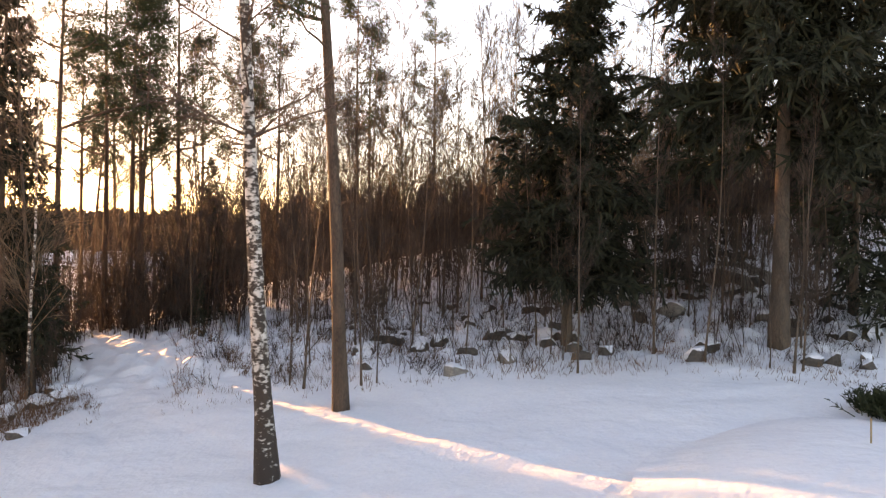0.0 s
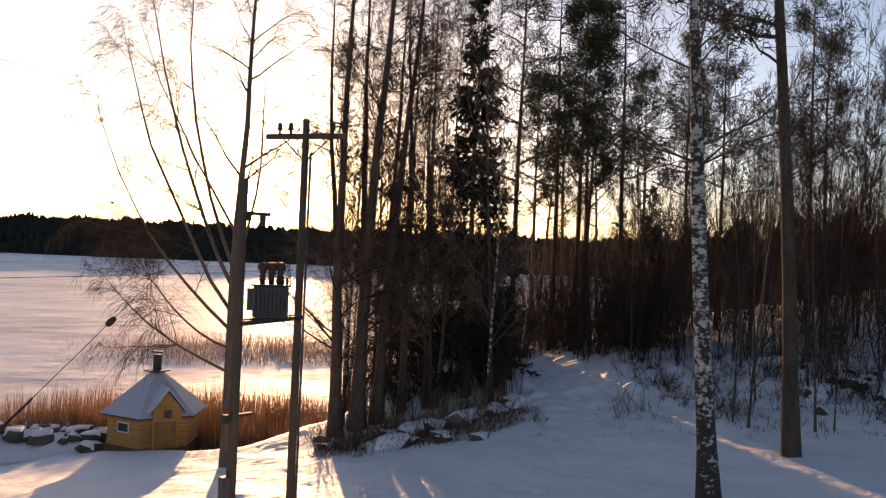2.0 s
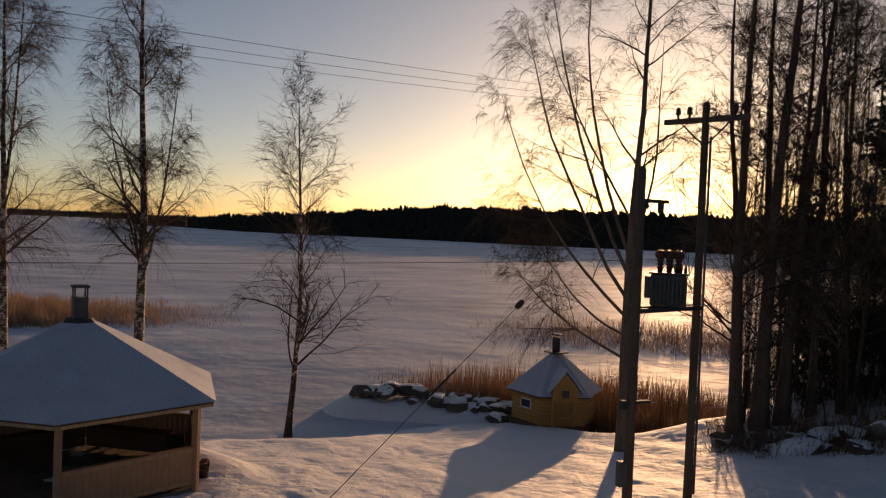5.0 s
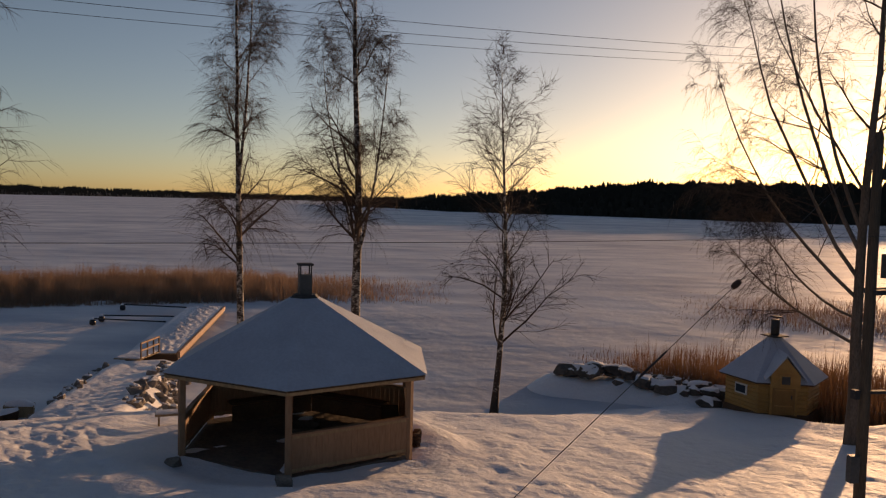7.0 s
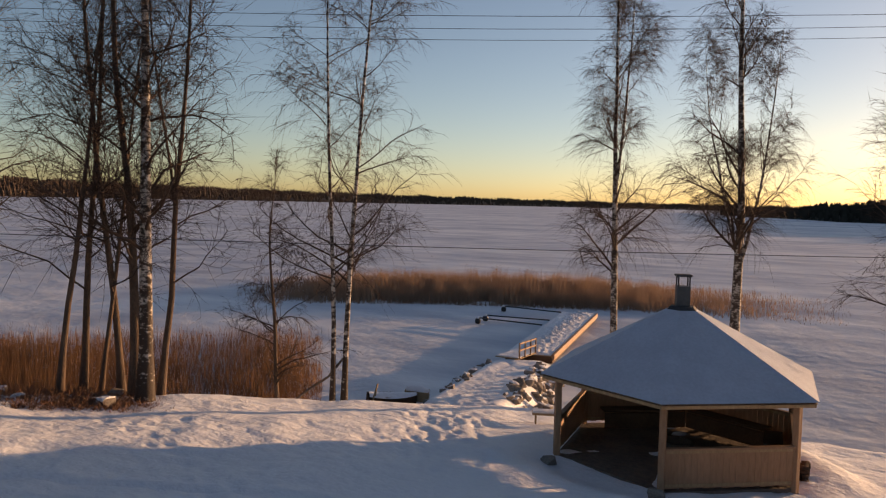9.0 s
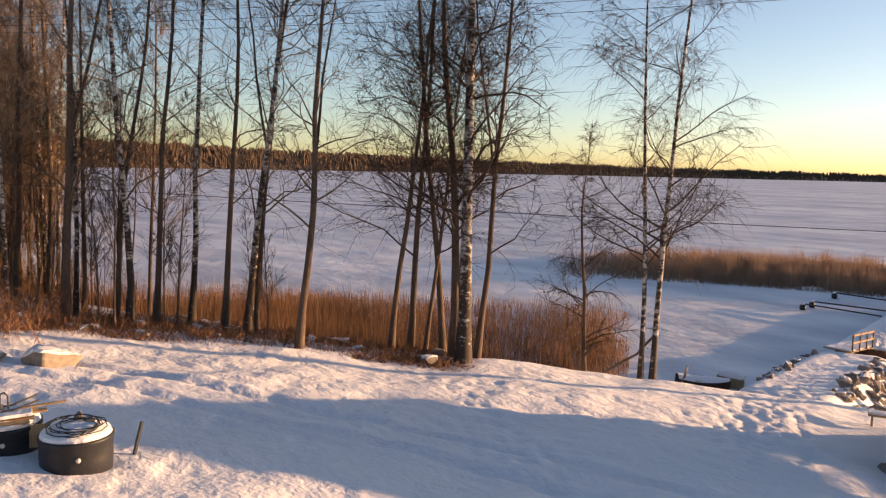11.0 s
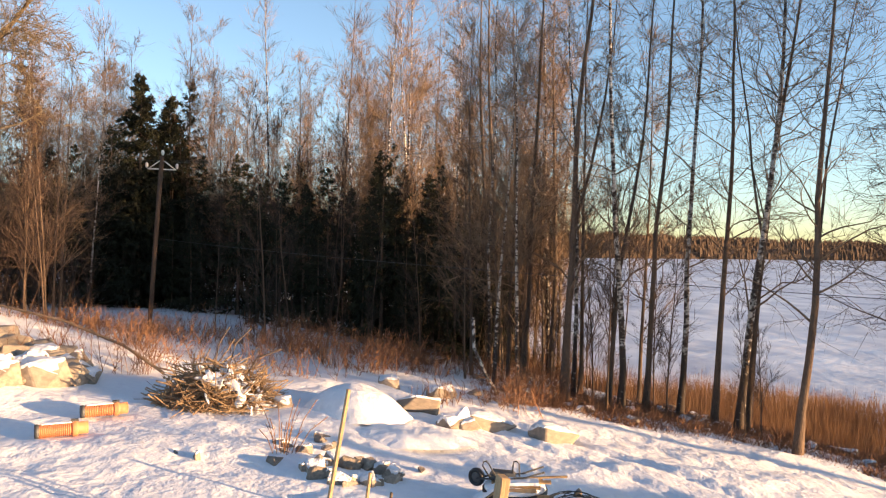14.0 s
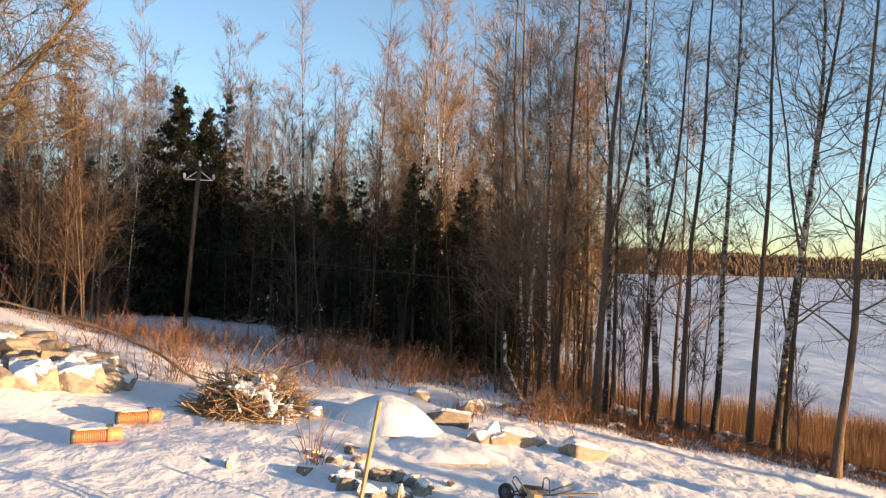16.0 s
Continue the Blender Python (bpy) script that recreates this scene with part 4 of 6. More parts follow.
path_gap = lambda x, y: ~((np.degrees(np.arctan2(x, y)) > 47.5) & (np.degrees(np.arctan2(x, y)) < 54) & (np.hypot(x, y) < 37))
brushwood("brushwood", "dense brown thicket of bare stems behind the yard", 3000, (-104.6, -53.4), (33.4, 62.8), 10.5, TWIG, 41, 0.014, 24, path_gap)
brushwood("brushwood", "low bare stems where the wood meets the yard", 420, (-100, -61), (25.5, 35), 4.2, TWIG, 50, 0.012, 20, lambda x, y: wave(x, y, 5.0, 8) > 0.05, lean=0.28)
brushwood("brushwood", "dense bare undergrowth between the shore trees", 400, (-48, -34.6), (28.5, 38), 2.8, TWIG, 42, 0.013, 22, path_gap)
brushwood("brushwood", "dark bare thicket along the far shore", 620, (-58.5, -44), (36.3, 45.2), 8.6, TWIG, 47, 0.014, 22)
brushwood("brushwood", "crowded bare stems of the shore wood", 130, (71.9, 80.1), (23.6, 36.3), 3.6, TWIG_SUNLIT, 48, 0.013, 20)
brushwood("brushwood", "bare thicket by the shore behind the poles", 330, (-47, -33.6), (37, 45), 5.0, TWIG, 49, 0.013, 20)
brushwood("brushwood", "low bare brush where the path leaves the yard", 640, (-55.4, -46), (37.3, 47.1), 4.2, TWIG, 45, 0.013, 16)
brushwood("brushwood", "bare arching brush above the rock slope", 120, (105, 124.5), (25, 35.4), 3.0, TWIG, 46, 0.010, 16, lean=0.4)
brushwood("brushwood", "dense brown thicket above the rock slope", 170, (105, 122), (29, 40), 4.0, TWIG, 54, 0.012, 20, lean=0.25)
brushwood("brushwood", "bare dim stems deep inside the wood", 3400, (77, 128.5), (37.3, 73.7), 8.5, TWIG, 43, 0.018, 24, lean=0.2)
brushwood("brushwood", "low bare undergrowth at the wood edge", 700, (71.9, 124.5), (25.5, 39.3), 2.6, TWIG, 44, 0.013, 16, lambda x, y: ~((np.degrees(np.arctan2(-x, y)) > 95.5) & (np.hypot(x, y) < 37)))
brushwood("brushwood", "tall bare stems between the path and the lake", 420, (-52, -39.5), (38, 46), 8.4, TWIG, 55, 0.013, 20)
blades("reeds", "bed of dry brown reeds in the lake ice", 120000, (-0.9, 40.6), (63.8, 84.5), 2.2, REED_BROWN, 31, 0.02, lake_only=True, dense=((-1, 3, 9, 16, 33, 40), (0.02, 0.12, 0.4, 1, 0.9, 0.1)))
blades("reeds", "tall dry reeds along the frozen shore", 90000, (34.6, 59.7), (26.5, 51.1), 2.1, REED, 32, 0.011, lake_only=True, dense=((34, 37, 42, 50, 60), (0.5, 0.7, 0.35, 0.6, 1)))
blades("reeds", "tall dry reeds along the frozen shore", 90000, (53.6, 80.1), (25, 51.1), 2.4, REED, 33, 0.013, lake_only=True, shore=4.0)
blades("reeds", "dry reeds behind the yellow hut", 30000, (-34.5, -8.9), (30.5, 46.2), 2.2, REED, 34, 0.014, lake_only=True, keep=lambda x, y: (x > 11.6) | (y > 37.0), dense=((-33, -16, -9), (1, 0.9, 0.1)))
blades("reeds", "low reed bed far out on the ice", 20000, (-36.2, -15.9), (58.9, 82.5), 1.15, REED_BROWN, 35, 0.015, lake_only=True, dense=((-36, -24, -16), (1, 0.8, 0.05)))
blades("undergrowth", "dry grass at the wood edge", 2600, (69.8, 112.5), (22.1, 32.4), 0.7, DRY, 36, 0.008, 0.5, category="shrubs", per=5, keep=lambda x, y: (np.hypot(x, y) > 23 + 3 * np.sin(x)))
brushwood("undergrowth", "tangle of dry reddish shrubs at the wood edge", 170, (72, 108), (19.6, 27), 1.25, DRY, 51, 0.008, 12, lambda x, y: wave(x, y, 6, 4) > -0.25, 0.42, 12)
brushwood("undergrowth", "bare dry bushes beside the snowy path", 80, (-58, -33), (26, 34), 1.1, DRY, 52, 0.008, 12, path_gap, 0.42, 12)
brushwood("undergrowth", "dark twiggy brush over the bank stones", 110, (-48.8, -33), (24.4, 31), 0.75, TWIG, 56, 0.009, 12, lambda x, y: np.abs(np.hypot(x, y) - np.interp(np.degrees(np.arctan2(x, y)), [33, 37, 49], [25.6, 25.8, 29.8])) < 0.9, 0.5, 12)
brushwood("undergrowth", "dark bare bushes in the shaded wood", 150, (-100, -56), (25, 36), 1.2, TWIG, 53, 0.008, 12, path_gap, 0.45, 12)
blades("undergrowth", "dark dry twigs and grass along the bank edge", 9000, (44.7, 80.1), (20.2, 25), 0.5, DRY, 39, 0.009, 1.0, category="shrubs", per=5)
blades("undergrowth", "dry grass and twigs poking through the snow", 8500, (-100.6, -50.4), (23.6, 41.2), 0.7, DRY, 37, 0.009, 0.4, category="shrubs", per=4, keep=lambda x, y: (np.hypot(x, y) > 23.4) & ~sun_lane(x, y) & ~((np.degrees(np.arctan2(x, y)) > 49) & (np.degrees(np.arctan2(x, y)) < 53)))
blades("undergrowth", "dry bushes on the bank beside the path", 2400, (-49.3, -32.1), (25.2, 30.4), 0.6, DRY, 38, 0.009, 0.4, category="shrubs", per=5)


# ---- grill pavilion ----
def hexagon(r, z, turn):
    return [Vector((r * math.cos(radians(turn + 60 * k)), r * math.sin(radians(turn + 60 * k)), z)) for k in range(6)]


def prism(bm, low, high):
    a, b = [bm.verts.new(p) for p in low], [bm.verts.new(p) for p in high]
    n = len(a)
    for k in range(n):
        bm.faces.new((a[k], a[(k + 1) % n], b[(k + 1) % n], b[k]))
    bm.faces.new(list(reversed(a)))
    bm.faces.new(b)
    return bm


def pavilion():
    x, y = polar(9.68, 20.0)
    top = thing("grill_pavilion", pose(x, y, 2.47), "six-sided open wooden grill shelter with a snow-covered roof", "pavilion")
    turn = -90 + 9.6 - 5.5     # the corner that faces the house
    r, eave = 2.95, 1.85
    corners = hexagon(r, 0, turn)
    outer = hexagon(3.36, eave, turn)
    bm = bmesh.new()
    prism(bm, hexagon(3.36, eave, turn), hexagon(0.28, eave + 1.52, turn))
    part("roof", bm, SHADED_DARKWOOD, top, "dark timber roof deck")
    bm = bmesh.new()
    prism(bm, hexagon(3.40, eave + 0.045, turn), hexagon(0.30, eave + 1.60, turn))
    part("snow_cover", bm, SHADED_ROOF_SNOW, top, "even layer of snow on the roof")
    for k in range(6):
        a, b = outer[k], outer[(k + 1) % 6]
        m = (a + b) / 2
        ang = math.degrees(math.atan2(b.y - a.y, b.x - a.x))
        part("fascia", boxes(((3.36, 0.035, 0.10), (m.x * 0.985, m.y * 0.985, eave - 0.03), ang), bevel=0.006), RAWWOOD, top)
    for p in corners:
        part("post", boxes(((0.14, 0.14, 2.1), (p.x, p.y, eave - 1.02), math.degrees(math.atan2(p.y, p.x))), bevel=0.01), PINEWOOD, top)
    for k in (0, 1, 2, 3, 4):
        a, b = corners[k], corners[(k + 1) % 6]
        m, d = (a + b) / 2, b - a
        ang = math.degrees(math.atan2(d.y, d.x))
        wall = part("side_wall", boxes(((2.78, 0.05, 0.06), (m.x, m.y, 0.10), ang), ((2.78, 0.05, 0.06), (m.x, m.y, 0.80), ang)), RAWWOOD, top)
        for j in range(20):
            q = a + d * ((j + 1.0) / 21)
            part("plank", boxes(((0.1355, 0.028, 0.78), (q.x, q.y, 0.42 + 0.008 * (j % 3)), ang)), PINEWOOD, wall)
        part("rail", boxes(((2.9, 0.13, 0.045), (m.x, m.y, 0.86), ang), bevel=0.008), PINEWOOD, wall)
        n = Vector((-m.x, -m.y, 0)).normalized()
        if k in (1, 2, 3):
            # inner boards take the plank tone that carries the shade under the roof
            part("bench", boxes(((2.2, 0.42, 0.05), (m.x + n.x * 0.42, m.y + n.y * 0.42, 0.45), ang), ((2.2, 0.04, 0.4), (m.x + n.x * 0.6, m.y + n.y * 0.6, 0.2), ang)), SHADED_DARKWOOD, top)
            part("upper_board", boxes(((2.8, 0.03, 0.84), (m.x, m.y, 1.41), ang)), SHADED_DARKWOOD, top)
    part("floor_slab", prism(bmesh.new(), hexagon(2.97, -0.3, turn), hexagon(2.97, -0.03, turn)), DIRT, top)
    part("fire_pit", lathe([(0.42, 0.0), (0.42, 0.25), (0.34, 0.25), (0.32, 0.12)], 14), POLE, top)
    cz = eave + 1.58
    stack = part("chimney", boxes(((0.30, 0.30, 0.62), (0, 0, cz + 0.22), 20)), GREYMETAL, top)
    part("flashing", prism(bmesh.new(), hexagon(0.52, cz - 0.16, turn), hexagon(0.30, cz + 0.06, turn)), METAL, stack)
    for sx in (-0.13, 0.13):
        for sy in (-0.13, 0.13):
            c, s = math.cos(radians(20)), math.sin(radians(20))
            part("stay", boxes(((0.03, 0.03, 0.24), (sx * c - sy * s, sx * s + sy * c, cz + 0.64), 20)), METAL, stack)
    part("cap", boxes(((0.36, 0.36, 0.05), (0, 0, cz + 0.78), 20), bevel=0.01), METAL, stack)
    return top


pavilion()


# ---- yellow hut by the shore ----
def hut():
    x, y = polar(-22.5, 33.98)
    top = thing("grill_hut", pose(x, y, 0.62), "small six-sided yellow wooden hut with a snowy roof", "hut")
    turn = -90 - 22.4 - 16
    r, h = 1.7, 1.22
    c = hexagon(r, 0, turn)
    for k in range(6):
        a, b = c[k], c[(k + 1) % 6]
        m, d = (a + b) / 2, b - a
        ang = math.degrees(math.atan2(d.y, d.x))
        wall = part("wall", boxes(((1.76, 0.06, h), (m.x, m.y, h / 2), ang)), YELLOWWOOD, top)
        for j in range(8):
            part("log", boxes(((1.83, 0.085, 0.14), (m.x * 1.012, m.y * 1.012, 0.075 + j * 0.152), ang), bevel=0.03), YELLOWWOOD, wall)
        if k == 5:
            win = part("window", boxes(((0.62, 0.05, 0.40), (m.x * 1.05, m.y * 1.05, 0.76), ang)), WHITE, top, "small white-framed window")
            part("pane", boxes(((0.50, 0.05, 0.29), (m.x * 1.062, m.y * 1.062, 0.76), ang)), GLASS, win)
        if k == 0:
            door = part("door", boxes(((0.80, 0.07, 1.60), (m.x * 1.09, m.y * 1.09, 0.82), ang), bevel=0.01), DOOR, top, "yellow plank door under a little gable")
            part("ledge", boxes(((0.62, 0.05, 0.04), (m.x * 1.11, m.y * 1.11, 0.35), ang), ((0.62, 0.05, 0.04), (m.x * 1.11, m.y * 1.11, 0.95), ang)), YELLOWWOOD, door)
            for s in (-1, 1):
                part("door_post", boxes(((0.09, 0.09, 1.68), (m.x * 1.09 + s * 0.45 * d.x / d.length, m.y * 1.09 + s * 0.45 * d.y / d.length, 0.84), ang)), YELLOWWOOD, top)
            part("handle", boxes(((0.03, 0.05, 0.14), (m.x * 1.125 + 0.28 * d.x / d.length, m.y * 1.125 + 0.28 * d.y / d.length, 0.7), ang)), METAL, door)
            gab = part("gable", boxes(((1.0, 0.5, 0.05), (m.x * 1.0, m.y * 1.0, h + 0.1), ang)), YELLOWWOOD, top)
            u, w = d.normalized(), Vector((m.x, m.y, 0)).normalized()
            bm = bmesh.new()
            f = [m + w * 0.36 + u * a + Vector((0, 0, b)) for a, b in ((-0.52, 1.06), (0.52, 1.06), (0.52, 1.56), (0, 2.18), (-0.52, 1.56))]
            g = [p - w * 1.0 for p in f]
            prism(bm, f, g)
            part("gable_front", bm, YELLOWWOOD, top)
            win = part("door_window", boxes(((0.46, 0.05, 0.46), (m.x + w.x * 0.37, m.y + w.y * 0.37, 1.36), ang)), YELLOWWOOD, top, "small window in the gable")
            part("pane", boxes(((0.30, 0.05, 0.30), (m.x + w.x * 0.385, m.y + w.y * 0.385, 1.36), ang)), GLASS, win)
            for s in (-1, 1):
                bm = bmesh.new()
                p0, p1 = m + w * 0.50 + u * s * 0.72 + Vector((0, 0, 1.36)), m + w * 0.50 + Vector((0, 0, 2.27))
                q0, q1 = p0 - w * 1.3, p1 - w * 1.3
                up = Vector((0, 0, 0.08))
                prism(bm, [p0, p1, q1, q0], [p0 + up, p1 + up, q1 + up, q0 + up])
                bmesh.ops.recalc_face_normals(bm, faces=bm.faces)
                part("gable_roof", bm, SHADED_ROOF_SNOW, top, "snowy gable slope")
    part("roof", prism(bmesh.new(), hexagon(2.02, h - 0.06, turn), hexagon(0.2, h + 1.42, turn)), SHADED_DARKWOOD, top)
    part("snow_cover", prism(bmesh.new(), hexagon(2.06, h, turn), hexagon(0.22, h + 1.50, turn)), SHADED_ROOF_SNOW, top, "thin snow on the roof")
    part("collar", boxes(((0.72, 0.72, 0.05), (0, 0, h + 1.52), 20)), METAL, top)
    part("chimney", lathe([(0.16, h + 1.5), (0.16, h + 2.15)], 12), METAL, top)
    part("chimney_cap", lathe([(0.22, h + 2.24), (0.22, h + 2.28)], 12), METAL, top)
    part("plinth", prism(bmesh.new(), hexagon(1.84, -0.5, turn), hexagon(1.84, 0.02, turn)), SHADED_DARKWOOD, top)
    return top


hut()


# ---- transformer on its two poles ----
def power_pole(name, yaw, d, top_z, r, label):
    b = on_land(yaw, d)
    t = thing(name, Matrix.Translation(b), label, "utility pole")
    part("shaft", lathe([(r * 1.12, -0.4), (r * 1.05, 1.0), (r, 4.0), (r * 0.85, top_z - b.z - 0.08), (r * 0.6, top_z - b.z)], 14), POLE, t)
    return t, top_z - b.z


back_pole, bh = power_pole("utility_pole", -31.7, 20.23, 11.55, 0.098, "tall weathered wooden power pole with a crossarm")
front_pole, fh = power_pole("utility_pole", -27.71, 18.27, 9.85, 0.104, "shorter weathered wooden pole carrying a transformer")


def bar(parent, name, points, r, material, sides=6, label=""):
    return part(name, tube_between(points, r, sides), material, parent, label)


# crossarm, insulators and braces of the tall pole
ROUTE = Vector((-27.6, -5.4, 0)) - Vector((10.8, 17.5, 0))
ACROSS = Vector((-ROUTE.y, ROUTE.x, 0)).normalized()
arm_turn = math.degrees(math.atan2(ACROSS.y, ACROSS.x))
part("crossarm", boxes(((2.15, 0.11, 0.13), (0, 0, bh - 0.42), arm_turn), bevel=0.01), POLE, back_pole)
for s in (-1, 1):
    bar(back_pole, "brace", [(0, 0, bh - 1.05), (s * 0.62 * ACROSS.x, s * 0.62 * ACROSS.y, bh - 0.48)], 0.02, METAL)
for k, s in enumerate((-0.72, -0.42, 0.72)):
    ins = part("insulator", lathe([(0.03, 0), (0.03, 0.1), (0.07, 0.1), (0.07, 0.16), (0.045, 0.18), (0.065, 0.2), (0.04, 0.28)], 10,
                                  m=Matrix.Translation((s * ACROSS.x, s * ACROSS.y, bh - 0.36))), CERAMIC, back_pole)
    bar(back_pole, "jumper", [(s * ACROSS.x, s * ACROSS.y, bh - 0.1), (s * ACROSS.x - 0.25, s * ACROSS.y - 0.2, bh - 1.5), (-0.5, -0.45, bh - 4.1 + 0.02 * k)], 0.008, WIRE, 4)
part("down_pipe", lathe([(0.03, 0.1), (0.03, bh - 0.8)], 8, m=Matrix.Translation((0.17, 0.02, 0))), GREYMETAL, back_pole)
part("fuse_bracket", boxes(((0.75, 0.08, 0.08), (0.38, 0.08, fh - 0.75), 12), ((0.10, 0.10, 0.26), (0.55, 0.11, fh - 0.88), 12), ((0.08, 0.1, 0.16), (0.14, 0.03, fh - 0.85), 12)), METAL, front_pole)
part("step_bracket", boxes(((0.5, 0.12, 0.06), (0.2, 0.0, 2.45), 10), ((0.12, 0.14, 0.18), (-0.2, -0.02, 2.4), 10)), METAL, front_pole)
part("meter_box", boxes(((0.2, 0.16, 0.55), (-0.2, -0.08, 0.9), 10), bevel=0.01), GREYMETAL, front_pole)


def transformer():
    fp, bp = front_pole.matrix_world.translation, back_pole.matrix_world.translation
    mid = (fp + bp) / 2
    z = EYE + math.hypot(mid.x, mid.y) * math.tan(radians(-4.6))
    d = bp - fp
    ang = math.degrees(math.atan2(d.y, d.x))
    face = -29.7
    t = thing("transformer", pose(mid.x, mid.y, z), "grey pole-mounted transformer with three bushings on top", "transformer")
    part("platform", boxes(((math.hypot(d.x, d.y), 0.10, 0.10), (0, 0.18, -0.05), ang), ((math.hypot(d.x, d.y), 0.10, 0.10), (0, -0.18, -0.05), ang)), METAL, t)
    tank = part("tank", boxes(((0.80, 0.52, 0.72), (0, 0, 0.37), face), bevel=0.03), GREYMETAL, t)
    for j in range(9):
        a = radians(face)
        o = -0.36 + j * 0.09
        part("fin", boxes(((0.025, 0.12, 0.6), (o * math.cos(a) + 0.31 * math.sin(a), o * math.sin(a) - 0.31 * math.cos(a), 0.36), face)), GREYMETAL, tank)
    part("lid", boxes(((0.88, 0.60, 0.04), (0, 0, 0.75), face), bevel=0.01), GREYMETAL, t)
    part("side_cabinet", boxes(((0.14, 0.34, 0.5), (-0.46 * math.cos(radians(face)), -0.46 * math.sin(radians(face)), 0.42), face), bevel=0.01), GREYMETAL, t)
    for o in (-0.2, 0.0, 0.2):
        a = radians(face)
        b = part("bushing", lathe([(0.06, 0), (0.06, 0.08), (0.09, 0.1), (0.05, 0.14), (0.09, 0.18), (0.05, 0.22), (0.09, 0.26), (0.07, 0.3), (0.12, 0.34), (0.13, 0.42), (0.08, 0.5)], 12,
                             m=Matrix.Translation((o * math.cos(a), o * math.sin(a), 0.77))), CERAMIC, t)
    for o in (0.12, 0.24, 0.34):
        part("terminal", lathe([(0.03, 0), (0.04, 0.08), (0.02, 0.16)], 8, m=Matrix.Translation((o * math.cos(radians(face)) + 0.08, o * math.sin(radians(face)) + 0.1, 0.77))), CERAMIC, t)


transformer()


# pole at the far wood edge, with a light crossarm
def far_pole():
    b = on_land(101.56, 27.79)
    h = EYE + 27.8 * math.tan(radians(5.9)) - b.z
    t = thing("utility_pole", Matrix.Translation(b), "slim brown wooden pole with a pale metal crossarm", "utility pole")
    lx, ly = lean_to(101, 3.4)
    part("shaft", tube_between([(0, 0, -0.3), (lx * h * 0.5, ly * h * 0.5, h * 0.5), (lx * h, ly * h, h)], 0.072, 10), PINE_BARK, t)
    ax = Vector((math.cos(radians(101)), math.sin(radians(101)), 0))
    c = Vector((lx * h, ly * h, h - 0.42))
    bar(t, "crossarm", [c - ax * 0.44, c + ax * 0.44], 0.022, WHITE)
    for s in (-1, 1):
        bar(t, "brace", [c + ax * 0.42 * s, c + Vector((0, 0, 0.32))], 0.018, WHITE)
        part("insulator", lathe([(0.025, 0), (0.045, 0.05), (0.045, 0.14), (0.025, 0.17)], 8, m=Matrix.Translation(c + ax * 0.46 * s + Vector((0, 0, 0.03)))), WHITE, t)
    part("insulator", lathe([(0.025, 0), (0.045, 0.05), (0.045, 0.14), (0.025, 0.17)], 8, m=Matrix.Translation(c + Vector((-0.1, 0, 0.46)))), WHITE, t)
    return Vector(b) + c


far_top = far_pole()


def cable(name, a, b, sag, r, label):
    a, b = Vector(a), Vector(b)
    pts = [tuple(a + (b - a) * k / 24 - Vector((0, 0, sag * 4 * (k / 24) * (1 - k / 24)))) for k in range(25)]
    ob = part(name, tube_between(pts, r, 4), WIRE)
    return tagged(ob, label, "cable", "overhead lines")


near_top = back_pole.matrix_world.translation + Vector((0, 0, bh - 0.1))
for s in (-0.75, 0.0, 0.75):
    cable("power_line", near_top + ACROSS * s, far_top + ACROSS * s * 0.6 + Vector((0, 0, 0.25)), 1.1, 0.003, "thin dark overhead power line")
cable("power_line", (near_top.x, near_top.y, 7.85), (far_top.x, far_top.y, 8.5), 0.35, 0.0042, "lower insulated overhead cable")
guy_top = front_pole.matrix_world.translation + Vector((0, 0, fh - 0.3))
guy_foot = Vector((0.0, 11.0, float(land(0, 11.0)) - 0.05))
guy = thing("guy_wire", Matrix(), "steel guy wire with a dark egg insulator running to the snow", "guy wire")
bar(guy, "strand", [guy_top, guy_foot], 0.0065, WIRE, 5)
egg = guy_top.lerp(guy_foot, 0.405)
gd = (guy_foot - guy_top).to_track_quat('Z', 'Y').to_matrix().to_4x4()
part("insulator", lathe([(0.02, -0.11), (0.05, -0.09), (0.062, 0), (0.05, 0.09), (0.02, 0.11)], 8, m=Matrix.Translation(egg) @ gd), CERAMIC, guy)
low = guy_top.lerp(guy_foot, 0.62)
part("sleeve", lathe([(0.018, -0.6), (0.022, 0.0), (0.018, 0.1)], 6, m=Matrix.Translation(low) @ gd), WIRE, guy)


